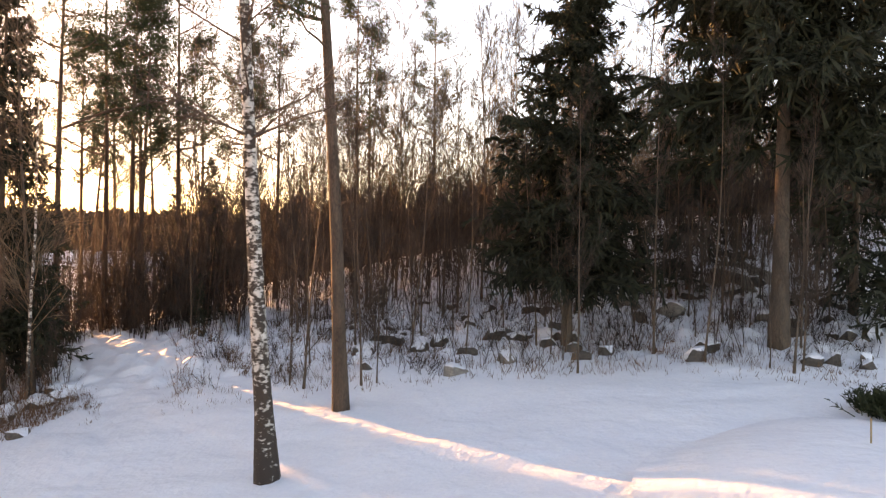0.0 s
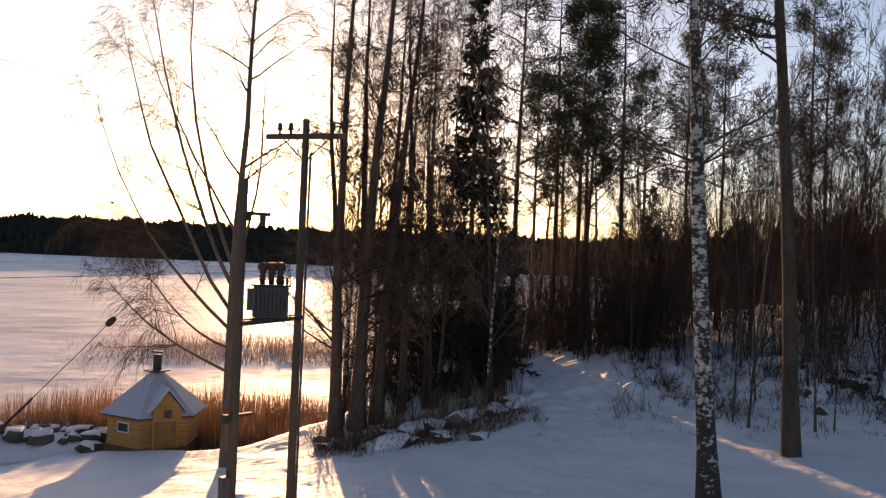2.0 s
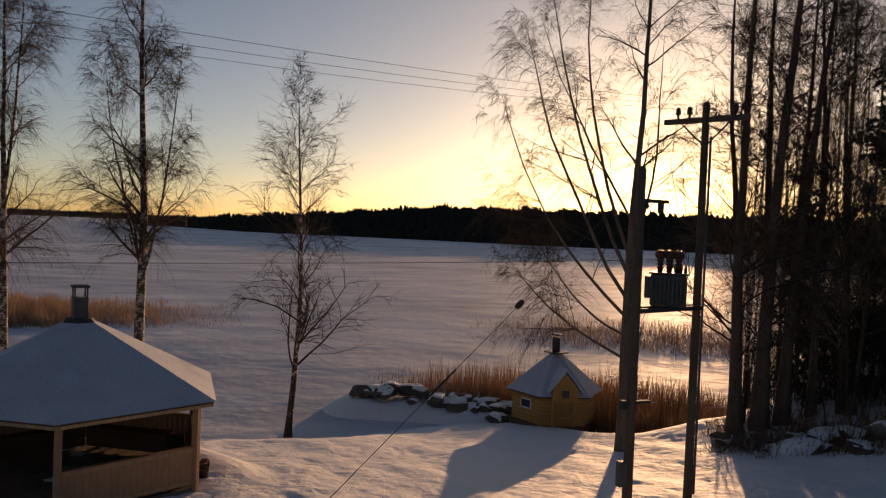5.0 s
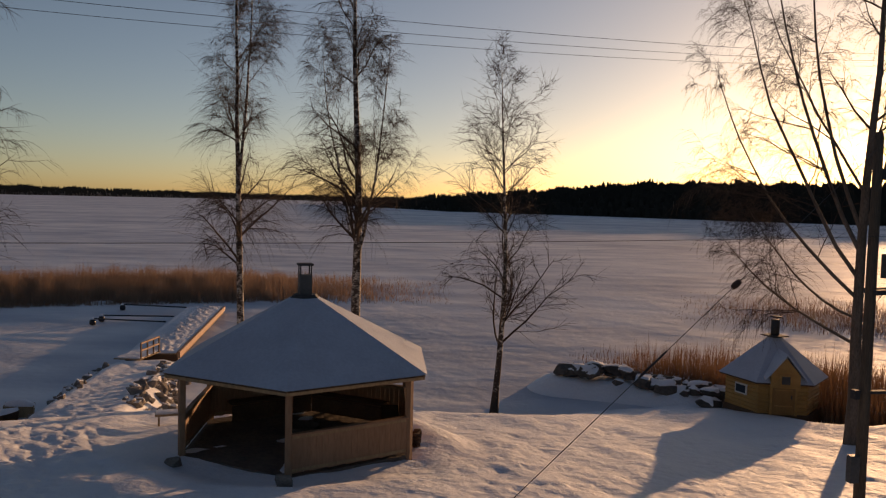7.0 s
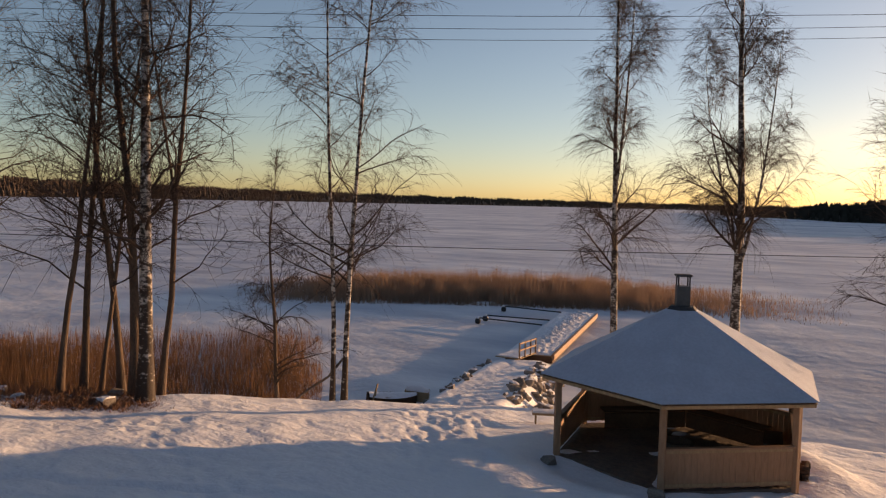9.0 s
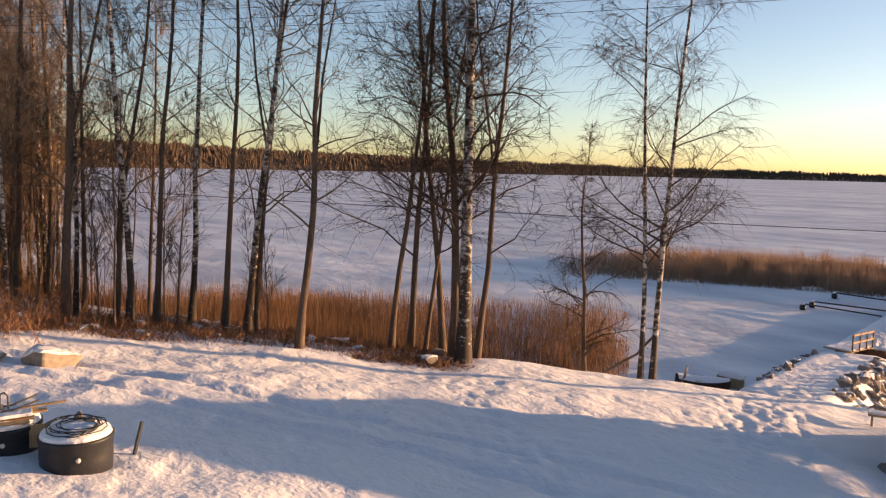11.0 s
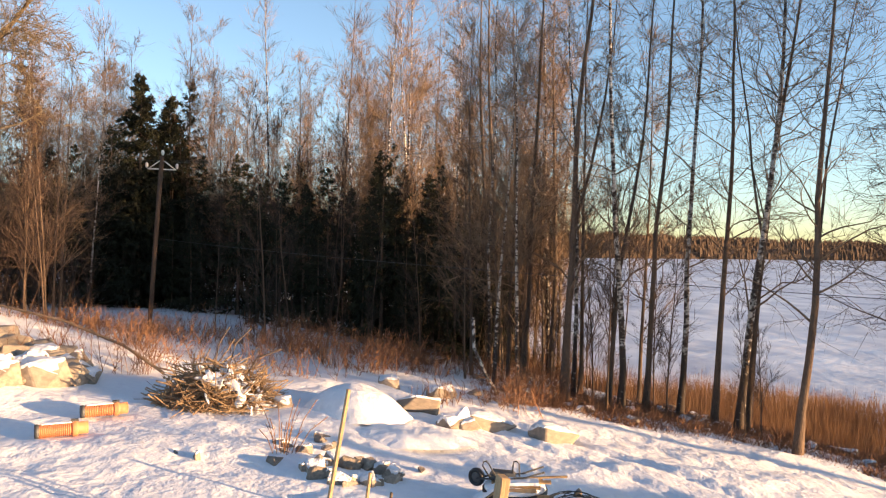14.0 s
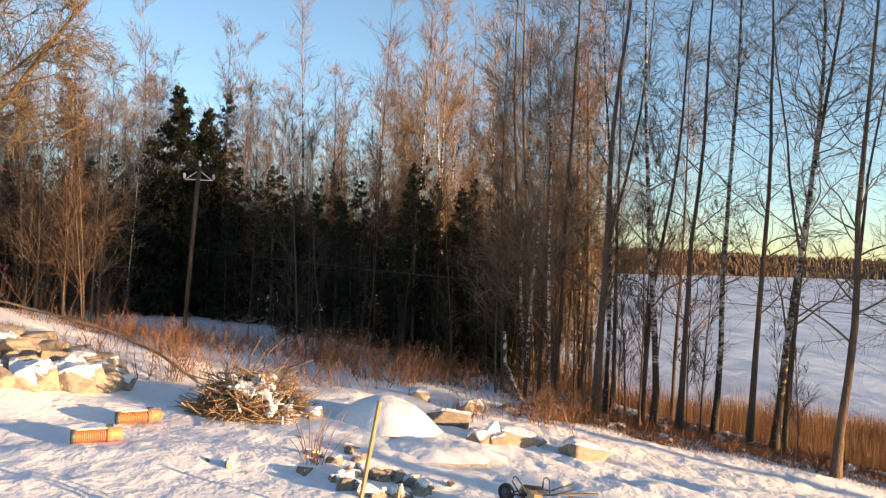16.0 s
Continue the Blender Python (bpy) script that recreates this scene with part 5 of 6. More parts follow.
# ---- rocks ----
def rock_mesh(seed, snow=False, material=None):
    """An angular blasted stone, or the cap of snow that lies on it."""
    r = np.random.default_rng(seed)
    bm = bmesh.new()
    for _ in range(15):
        p = r.uniform(-1, 1, 3)
        p = p / np.abs(p).max() * 0.5 * r.uniform(0.86, 1.0)
        bm.verts.new(Vector(p * (1 - 0.22 * max(p[2], 0) * 2)))
    bmesh.ops.convex_hull(bm, input=list(bm.verts))
    bmesh.ops.delete(bm, geom=[v for v in bm.verts if not v.link_faces], context='VERTS')
    bmesh.ops.dissolve_limit(bm, angle_limit=radians(14), verts=list(bm.verts), edges=list(bm.edges))
    bmesh.ops.bevel(bm, geom=list(bm.edges), offset=0.025, segments=1, affect='EDGES')
    bmesh.ops.triangulate(bm, faces=list(bm.faces))
    bm.normal_update()
    if snow:
        bmesh.ops.delete(bm, geom=[f for f in bm.faces if f.normal.z < 0.5], context='FACES')
        bmesh.ops.subdivide_edges(bm, edges=list(bm.edges), cuts=2, use_grid_fill=True)
        for v in bm.verts:
            v.co += Vector((0, 0, 0.008))
        rim = {v for e in bm.edges if e.is_boundary for v in e.verts}
        for v in bm.verts:
            if v not in rim:
                v.co.z += 0.07 + r.normal(0, 0.012)
            else:
                v.co += Vector((v.co.x * r.uniform(-0.12, 0.03), v.co.y * r.uniform(-0.12, 0.03), 0))
        for f in bm.faces:
            f.smooth = True
    me = bpy.data.meshes.new("snow_cap" if snow else "stone")
    bm.to_mesh(me)
    bm.free()
    me.materials.append(SNOW if snow else material or ROCK)
    return me


STONES = [(rock_mesh(300 + k), rock_mesh(300 + k, True)) for k in range(7)]
PALE_STONES = [(rock_mesh(320 + k, material=PALE_ROCK), rock_mesh(320 + k, True)) for k in range(7)]
DARK_STONES = [(rock_mesh(340 + k, material=DARK_ROCK), rock_mesh(340 + k, True)) for k in range(7)]
stone_rng = np.random.default_rng(9)


def rock(at, size, label="grey granite boulder with a cap of snow", group="", snow=True, turn=None, kindname="boulder", kin=None):
    kin = kin or STONES
    k = int(stone_rng.integers(len(STONES)))
    turn = stone_rng.uniform(0, 360) if turn is None else turn
    t = thing(kindname, Matrix.Translation(at) @ pose(0, 0, 0, stone_rng.normal(0, 6), stone_rng.normal(0, 6), turn) @ Matrix.Diagonal((*size, 1)), label, "rock", group)
    part("stone", kin[k][0], ROCK, t)
    if snow and kin[k][1].polygons:
        part("snow_cap", kin[k][1], SNOW, t)
    return t


def rock_heap(n, centre, spread, size, group, label, lift=0.0, snow=0.8):
    for _ in range(n):
        x, y = stone_rng.normal(centre[0], spread[0]), stone_rng.normal(centre[1], spread[1])
        s = stone_rng.uniform(*size)
        f = math.exp(-((x - centre[0]) / spread[0]) ** 2 / 2 - ((y - centre[1]) / spread[1]) ** 2 / 2)
        rock((x, y, max(float(land(x, y)), 0) + lift * f - s * 0.02), (s * stone_rng.uniform(0.8, 1.3), s * stone_rng.uniform(0.8, 1.2), s * stone_rng.uniform(0.55, 0.9)), label, group, stone_rng.random() < snow)


# stone bank beside the yellow hut, causeway stones, and the rock slope on the other side of the yard
for k in range(64):
    f = stone_rng.uniform(0, 1)
    x, y = 5.42 + 6.5 * f + stone_rng.normal(0, 0.3), 35.95 - 1.87 * f + stone_rng.normal(0, 0.75)
    s = stone_rng.uniform(0.35, 0.95)
    rock((x, y, max(float(land(x, y)), 0) + 0.10 + 0.35 * math.exp(-((f - 0.25) / 0.22) ** 2)), (s * 1.3, s, s * 0.7), "dark shore boulder half covered with snow", "shore rocks", stone_rng.random() < 0.75, kin=DARK_STONES)
for k in range(130):
    side = 1 if k < 104 else -1
    f = stone_rng.uniform(0.12, 0.97)
    x, y = -11.54 - 2.22 * f + side * stone_rng.uniform(1.0, 2.3), 25.46 + 11.28 * f
    s = stone_rng.uniform(0.2, 0.52)
    rock((x, y, max(float(land(x, y)), 0) + 0.08), (s * 1.2, s, s * 0.8), "causeway stone dusted with snow", "causeway rocks", stone_rng.random() < 0.4, kindname="stone")
for k in range(46):   # stones in the litter of the bank
    p = on_land(stone_rng.uniform(46, 80), stone_rng.uniform(20.8, 24.5))
    s = stone_rng.uniform(0.2, 0.5)
    rock((p.x, p.y, p.z + 0.03), (s * 1.3, s, s * 0.6), "small bank stone under snow and litter", "bank stones", stone_rng.random() < 0.7, kindname="stone")
for k in range(150):
    yaw_k = stone_rng.uniform(105.0, 121)
    d_k = 18.0 + (120 - yaw_k) * 0.05 + stone_rng.uniform(0, 1) * (0.6 + (yaw_k - 103) * 0.36)
    s = stone_rng.uniform(0.3, 0.9)
    p = on_land(yaw_k, d_k)
    rock((p.x, p.y, p.z + s * 0.18), (s * 1.3, s, s * 0.9), "pale blasted rock with snow on top", "rock slope", stone_rng.random() < 0.45, kindname="rock_block", kin=PALE_STONES)
for yaw_k, d_k, sx, sy, sz, turn in ((83.26, 18.36, 0.75, 1.15, 0.5, 0), (78.45, 17.58, 0.9, 1.35, 0.5, 8), (73.89, 17.28, 0.85, 1.1, 0.62, 20), (80.51, 17.09, 0.6, 0.75, 0.55, 10), (81.02, 16.89, 0.6, 0.5, 0.4, 50), (79.59, 16.99, 0.5, 0.6, 0.35, 70),
                                     (85.4, 20.62, 0.7, 0.6, 0.4, 0), (93.67, 17.09, 0.5, 0.6, 0.45, 0), (92.66, 16.89, 0.5, 0.45, 0.4, 0), (81.73, 20.13, 0.6, 0.9, 0.4, 0)):
    p = on_land(yaw_k, d_k)
    rock((p.x, p.y, p.z + sz * 0.16), (sx, sy, sz * 1.15), "large squared rock with thick snow on top", "blasted rocks", True, turn, kin=PALE_STONES)
for k in range(19):
    a = 2 * math.pi * k / 19
    p = on_land(87.7, 12.9)
    s = stone_rng.uniform(0.22, 0.38)
    x, y = p.x + 0.5 * math.cos(a) + stone_rng.normal(0, 0.05), p.y + 0.66 * math.sin(a) + stone_rng.normal(0, 0.06)
    rock((x, y, float(land(x, y)) + 0.0), (s, s * 1.1, s * 0.95), "small stone of a ring in the snow", "stone ring", stone_rng.random() < 0.75, kindname="stone", kin=PALE_STONES)
weeds = thing("dry_weeds", Matrix.Translation(on_land(92.7, 13.8)), "tuft of dry brown weed stalks in the snow", "weeds")
for k in range(16):
    a, b = stone_rng.normal(0, 0.22), stone_rng.normal(0, 0.22)
    h = stone_rng.uniform(0.35, 0.85)
    bar(weeds, "stalk", [(a * 0.4, b * 0.4, -0.05), (a * 0.8, b * 0.8, h * 0.6), (a * 1.3, b * 1.3, h)], 0.007, DRY, 4)
rock_heap(24, polar(92.3, 14.4), (0.8, 1.2), (0.12, 0.34), "rubble", "small stone poking out of the snow", 0, 0.5)
# mossy boulders on the wooded slope
for k in range(120):
    yaw_k, d_k = stone_rng.uniform(-101, -66), stone_rng.uniform(25.5, 42)
    s = stone_rng.uniform(0.3, 0.95)
    p = on_land(yaw_k, d_k)
    rock((p.x, p.y, p.z + s * 0.1), (s * 1.2, s, s * 0.95), "mossy boulder under snow on the wooded slope", "slope boulders", stone_rng.random() < 0.8, kin=DARK_STONES)
for yaw_k, d_k, s in ((-93.36, 37.81, 2.4), (-91.75, 35.84, 2.2), (-85.14, 32.9, 1.7), (-88.05, 31.91, 1.4), (-43.28, 27.5, 1.3), (-47.12, 28.48, 0.8), (-76.52, 25.73, 0.8), (-73.01, 24.75, 0.7)):
    p = on_land(yaw_k, d_k)
    rock((p.x, p.y, p.z + s * 0.16), (s * 1.2, s, s * 0.6), "broad boulder under snow at the wood edge", "slope boulders")


for k in range(6):   # flat snow-laden boulders along the bank by the path
    f = (k + 0.4) / 6
    p = on_land(-37.5 - 11 * f, 26 + 3.8 * f + stone_rng.uniform(-0.5, 0.5))
    s = stone_rng.uniform(0.8, 1.4)
    rock((p.x, p.y, p.z - 0.08), (s * 1.5, s, s * 0.8), "low boulder under thick snow beside the path", "bank boulders", True, kin=DARK_STONES)
for k in range(14):   # dark stones in the brush of the sunward bank
    p = on_land(stone_rng.uniform(-47, -31), stone_rng.uniform(25.2, 28))
    s = stone_rng.uniform(0.35, 0.8)
    rock((p.x, p.y, p.z + 0.02), (s * 1.4, s, s * 0.6), "dark stone in the bank under the trees", "bank stones", stone_rng.random() < 0.6, kindname="stone", kin=DARK_STONES)


# ---- jetty ----
def jetty():
    a, b = Vector((-14.3, 39.45, 0)), Vector((-16.66, 56.3, 0))
    d = b - a
    ang = math.degrees(math.atan2(d.y, d.x)) - 90
    t = thing("jetty", pose(a.x, a.y, 0, 0, 0, ang), "long floating wooden jetty under trampled snow", "jetty")
    L = d.length
    part("float", boxes(((2.5, L, 0.34), (0, L / 2, 0.2)), bevel=0.02), SHADED_DARKWOOD, t)
    for s in (1,):
        part("edge_beam", boxes(((0.16, L, 0.30), (s * 1.27, L / 2, 0.36)), bevel=0.012), PINEWOOD, t)
    n = 46
    for k in range(n):
        part("deck_plank", boxes(((2.4, L / n - 0.012, 0.04), (0, (k + 0.5) * L / n, 0.41))), RAWWOOD, t)
    r = np.random.default_rng(8)
    xs, ys = np.linspace(-1.24, 1.15, 26), np.linspace(0.05, L - 0.05, 150)
    X, Y = np.meshgrid(xs, ys, indexing="ij")
    Z = 0.48 + 0.085 * np.abs(r.normal(0, 1, X.shape)) * np.exp(-((X - 0.1) / 0.6) ** 2) + 0.02 * wave(X, Y, 0.8, 4)
    Z[0], Z[-1], Z[:, 0], Z[:, -1] = 0.43, 0.43, 0.43, 0.43
    i = np.arange(X.size).reshape(X.shape)
    part("snow_cover", mesh_of("snow", np.stack([X, Y, Z], -1).reshape(-1, 3), np.stack([i[:-1, :-1], i[1:, :-1], i[1:, 1:], i[:-1, 1:]], -1).reshape(-1, 4)), SNOW, t, "footprints trampled in the snow")
    return t


jetty()
gangway = thing("gangway", pose(-14.69, 37.35, 0.55, 0, 0, -5), "short wooden gangway with a slatted handrail", "gangway")
for k in range(9):
    part("deck_plank", boxes(((1.3, 0.22, 0.04), (0, 0.1 + k * 0.24, 0.0))), RAWWOOD, gangway)
part("snow_cover", boxes(((1.2, 2.1, 0.05), (0, 1.1, 0.045)), bevel=0.02), SNOW, gangway)
for y in (0.1, 0.75, 1.4, 2.0):
    part("rail_post", boxes(((0.06, 0.06, 0.8), (0.64, y, 0.4))), SHADED_DARKWOOD, gangway)
for z in (0.42, 0.76):
    part("handrail", boxes(((0.05, 2.0, 0.08), (0.64, 1.05, z))), PINEWOOD, gangway)
for (x0, y0), (x1, y1) in (((-22.7, 56.8), (-17.95, 56.1)), ((-21.93, 51.5), (-17.35, 51.8)), ((-21.87, 50.05), (-17.1, 49.5))):
    boom = thing("mooring_boom", Matrix.Translation((x0, y0, 0.0)), "dark mooring boom with a float frozen in the ice", "mooring boom", "mooring booms")
    bar(boom, "beam", [(0, 0, 0.42), (x1 - x0, y1 - y0, 0.42)], 0.05, METAL)
    part("float", lathe([(0.08, 0.0), (0.18, 0.05), (0.2, 0.22), (0.12, 0.42)], 12), BLACKPLASTIC, boom)
    part("snow_cap", lathe([(0.16, 0.38), (0.14, 0.45), (0.04, 0.5)], 10), SNOW, boom)


# ---- boats drawn up by the shore ----
def boat(x, y, z, turn, length, label):
    t = thing("rowing_boat", pose(x, y, z, 0, 6, turn), label, "boat", "boats on the shore")
    bm = bmesh.new()
    secs = []
    for k in range(9):
        f = k / 8
        w = 0.62 * math.sin(math.pi * (0.22 + 0.76 * f)) ** 0.7
        p = [(-w, 0.48 + 0.15 * f * f), (-w * 0.85, 0.15), (-w * 0.35, 0.0), (w * 0.35, 0.0), (w * 0.85, 0.15), (w, 0.48 + 0.15 * f * f)]
        secs.append([bm.verts.new(((f - 0.5) * length, a, b)) for a, b in p])
    for a, b in zip(secs, secs[1:]):
        for k in range(5):
            bm.faces.new((a[k], b[k], b[k + 1], a[k + 1]))
    bm.faces.new(secs[0])
    bmesh.ops.solidify(bm, geom=list(bm.faces), thickness=0.04)
    part("hull", bm, SHADED_DARKWOOD, t)
    bm = bmesh.new()
    top = []
    for k in range(9):
        f = k / 8
        w = 0.58 * math.sin(math.pi * (0.22 + 0.76 * f)) ** 0.7
        top.append([bm.verts.new(((f - 0.5) * length * 0.97, w * s, 0.46 + 0.15 * f * f + 0.12 * (1 - s * s))) for s in (-1, -0.5, 0, 0.5, 1)])
    for a, b in zip(top, top[1:]):
        for k in range(4):
            bm.faces.new((a[k], b[k], b[k + 1], a[k + 1]))
    for f in bm.faces:
        f.smooth = True
    part("snow_fill", bm, SNOW, t, "snow heaped inside the boat")
    part("thwart", boxes(((0.2, 1.0, 0.04), (-length * 0.12, 0, 0.5))), RAWWOOD, t)


boat(*polar(29.68, 32.41), -0.12, 38, 2.0, "dark brown rowing boat filled with snow by the reeds")
crate = thing("wooden_crate", pose(*polar(27.86, 33.39), 0.0, 0, 5, 22), "tan wooden crate with snow heaped on top", "crate")
part("side_boards", boxes(((1.0, 0.03, 0.4), (0, -0.35, 0.2)), ((1.0, 0.03, 0.4), (0, 0.35, 0.2)), ((0.03, 0.67, 0.4), (-0.485, 0, 0.2)), ((0.03, 0.67, 0.4), (0.485, 0, 0.2))), RAWWOOD, crate)
part("snow_cover", lathe([(0.02, 0.2), (0.5, 0.3), (0.46, 0.45), (0.2, 0.58), (0.03, 0.6)], 12, m=Matrix.Diagonal((1.1, 0.75, 1, 1))), SNOW, crate)
for yaw_k, d_k, s in ((25.01, 34.86, 0.5), (24.5, 34.57, 0.6), (25.32, 35.35, 0.4), (28.77, 33, 0.4), (27.04, 32.6, 0.35)):
    rock((*polar(yaw_k, d_k), 0.1), (s * 1.3, s, s * 0.8), "dark stone beside the causeway", "causeway rocks", False)
frame_stand = thing("trestle", pose(*polar(31.11, 31.82), 0.1, 0, 0, 20), "small wooden trestle at the waterline", "trestle")
for s in (-1, 1):
    bar(frame_stand, "leg", [(0, s * 0.4, -0.2), (0.25, 0, 0.9)], 0.03, RAWWOOD)
bar(frame_stand, "strut", [(0.1, -0.25, 0.25), (0.1, 0.25, 0.25)], 0.025, RAWWOOD)
bench = thing("garden_bench", pose(*polar(18.21, 22.78), 1.95, 0, 0, 20), "small bench with snow on its seat beside the shelter", "bench")
part("seat", boxes(((1.1, 0.36, 0.05), (0, 0, 0.45))), RAWWOOD, bench)
part("snow_cover", boxes(((1.08, 0.34, 0.06), (0, 0, 0.505)), bevel=0.02), SNOW, bench)
for sx in (-0.45, 0.45):
    for sy in (-0.13, 0.13):
        part("leg", boxes(((0.05, 0.05, 0.6), (sx, sy, 0.13))), RAWWOOD, bench)
log_stack = thing("log_stack", pose(*polar(1.97, 19.54), 2.3) @ Matrix.Diagonal((0.6, 0.6, 0.75, 1)), "low stack of split firewood against the shelter", "firewood")
for k in range(26):
    bar(log_stack, "log", [(stone_rng.uniform(-0.1, 0.15), -0.55 + (k % 7) * 0.16, 0.08 + (k // 7) * 0.14), (0.34 + stone_rng.uniform(-0.05, 0.05), -0.5 + (k % 7) * 0.16, 0.08 + (k // 7) * 0.14)], 0.065, PINE_BARK, 7)
for yaw_k, d_k in ((18.21, 18.27), (10.98, 16.3)):
    p = on_land(yaw_k, d_k)
    rock((p.x, p.y, p.z + 0.1), (0.42, 0.36, 0.32), "dark footing stone at a shelter post", "footing stones", False, kindname="stone")


# ---- building site corner ----
def tub(yaw, d, r, h, label):
    p = on_land(yaw, d)
    t = thing("plastic_tub", Matrix.Translation((p.x, p.y, p.z)), label, "tub", "black tubs")
    part("shell", lathe([(r * 0.97, -0.15), (r, h * 0.4), (r, h - 0.06), (r * 1.03, h - 0.05), (r * 1.03, h), (r * 0.9, h)], 30), BLACKPLASTIC, t)
    part("snow_cover", lathe([(r * 0.98, h - 0.01), (r * 0.94, h + 0.05), (r * 0.5, h + 0.085), (0.05, h + 0.09)], 30), SNOW, t)
    part("plug", lathe([(0.03, 0), (0.03, 0.02)], 10, m=Matrix.Translation((-r * math.cos(radians(15)) * -1.0, -r * 0.26, h * 0.5)) @ pose(0, 0, 0, 0, 90, -15)), WHITE, t)
    return t, p


tub_a, ta = tub(72.28, 11.24, 0.44, 0.42, "round black plastic tub lid-deep in snow")
tub_b, tb = tub(76.47, 11.98, 0.46, 0.36, "wide black plastic tub covered with boards")
hose = thing("hose_coil", Matrix.Translation((ta.x, ta.y, ta.z + 0.51)), "coil of dark hose on the snowy tub", "hose")
for k in range(7):
    rr = stone_rng.uniform(0.2, 0.34)
    ox, oy, tl = stone_rng.normal(0, 0.05), stone_rng.normal(0, 0.05), stone_rng.uniform(0.0, 0.05)
    bar(hose, "loop", [(ox + rr * 1.2 * math.cos(a * 0.524), oy + rr * math.sin(a * 0.524), 0.005 + k * 0.004 + tl * math.sin(a * 0.524 + k)) for a in range(13)], 0.007, BLACKPLASTIC, 5)
for k, (ox, oy, s) in enumerate(((-0.1, -0.52, 0.22), (0.12, -0.42, 0.18))):
    rock((ta.x + ox - 0.3, ta.y + 0.3 + oy * 0.2, ta.z + 0.5), (s, s, s * 0.8), "stone lying on the tub", "stones on the tub", False, kindname="stone")
LEFT, NEAR, UP = Vector((-0.225, -0.974, 0)), Vector((0.974, -0.225, 0)), Vector((0, 0, 1))


def by_tub(l, n, z):
    """A point beside the boarded tub: along it, towards the house, and up."""
    return LEFT * l + NEAR * n + UP * z


planks = thing("board_pile", Matrix.Translation((tb.x, tb.y, tb.z)), "snowy boards laid over the black tub and sloping to the ground", "boards")
for k, (l0, z0, l1, z1, n0, wd) in enumerate(((0.30, 0.40, -0.40, 0.44, -0.22, 0.13), (0.34, 0.42, -0.52, 0.46, -0.04, 0.12), (0.28, 0.41, -0.36, 0.43, 0.14, 0.12), (0.26, 0.40, -0.3, 0.42, 0.28, 0.11), (0.2, 0.47, -0.75, 0.55, 0.0, 0.035),
                                              (0.22, 0.43, 0.66, 0.08, 0.22, 0.14), (0.22, 0.43, 0.68, 0.08, 0.06, 0.14), (0.2, 0.44, 0.66, 0.1, -0.1, 0.14))):
    low = [by_tub(l0, n0, z0), by_tub(l1, n0 + 0.03, z1), by_tub(l1, n0 + wd + 0.03, z1), by_tub(l0, n0 + wd, z0)]
    bm = prism(bmesh.new(), low, [p + UP * 0.025 for p in low])
    bmesh.ops.recalc_face_normals(bm, faces=bm.faces)
    part("board", bm, RAWWOOD, planks)
for l0, z0, l1, z1, n0, wd in ((0.2, 0.462, -0.34, 0.485, -0.2, 0.5), (0.2, 0.475, 0.62, 0.15, -0.08, 0.42)):
    low = [by_tub(l0, n0, z0), by_tub(l1, n0 + 0.03, z1), by_tub(l1, n0 + wd, z1), by_tub(l0, n0 + wd, z0)]
    bm = prism(bmesh.new(), low, [p * 0.98 + UP * 0.05 for p in low])
    bmesh.ops.recalc_face_normals(bm, faces=bm.faces)
    part("snow_cover", bm, SNOW, planks)
part("panel", boxes(((0.02, 0.12, 0.26), tuple(by_tub(0.5, 0.36, 0.1)), -13)), YELLOWWOOD, planks, "yellow board end")
part("side_board", boxes(((0.03, 0.26, 0.30), tuple(by_tub(-0.40, 0.34, 0.22)), -13)), RAWWOOD, planks)
barrow = thing("wheelbarrow", Matrix.Translation((tb.x, tb.y, tb.z + 0.47)), "upturned wheelbarrow with a dark wheel and bent legs", "wheelbarrow")
wheel = part("wheel", lathe([(0.05, -0.02), (0.09, -0.025), (0.095, -0.04), (0.125, -0.04), (0.135, 0.0), (0.125, 0.04), (0.095, 0.04), (0.09, 0.025), (0.05, 0.02)], 18, m=Matrix.Translation(by_tub(0.56, -0.1, 0.0)) @ pose(0, 0, 0, 90, 0, 40)), BLACKPLASTIC, barrow)
part("hub", lathe([(0.05, -0.03), (0.085, -0.02), (0.085, 0.02), (0.05, 0.03)], 12, m=Matrix.Translation(by_tub(0.56, -0.1, 0.0)) @ pose(0, 0, 0, 90, 0, 40)), GREYMETAL, wheel)
for l, n, tilt in ((0.34, 0.0, 0.06), (0.02, -0.05, -0.06)):
    bar(barrow, "leg", [by_tub(l - 0.09, n, 0.0), by_tub(l - 0.02 + tilt, n, 0.22), by_tub(l + 0.02 + tilt, n, 0.26), by_tub(l + 0.06 + tilt, n, 0.25), by_tub(l + 0.07 + tilt, n, 0.19), by_tub(l + 0.02, n, 0.02)], 0.012, METAL)
for n in (-0.16, 0.1):
    bar(barrow, "shaft", [by_tub(0.56, -0.05 + n * 0.3, 0.0), by_tub(0.2, n, 0.03), by_tub(-0.1, n, 0.05), by_tub(-0.42, n * 1.2, 0.16)], 0.014, METAL)
part("tray", prism(bmesh.new(), [by_tub(0.38, -0.28, 0.0), by_tub(-0.05, -0.28, 0.0), by_tub(-0.05, 0.02, 0.0), by_tub(0.38, 0.02, 0.0)], [by_tub(0.32, -0.22, 0.1), by_tub(0.02, -0.22, 0.08), by_tub(0.02, -0.04, 0.08), by_tub(0.32, -0.04, 0.1)]), GREYMETAL, barrow)


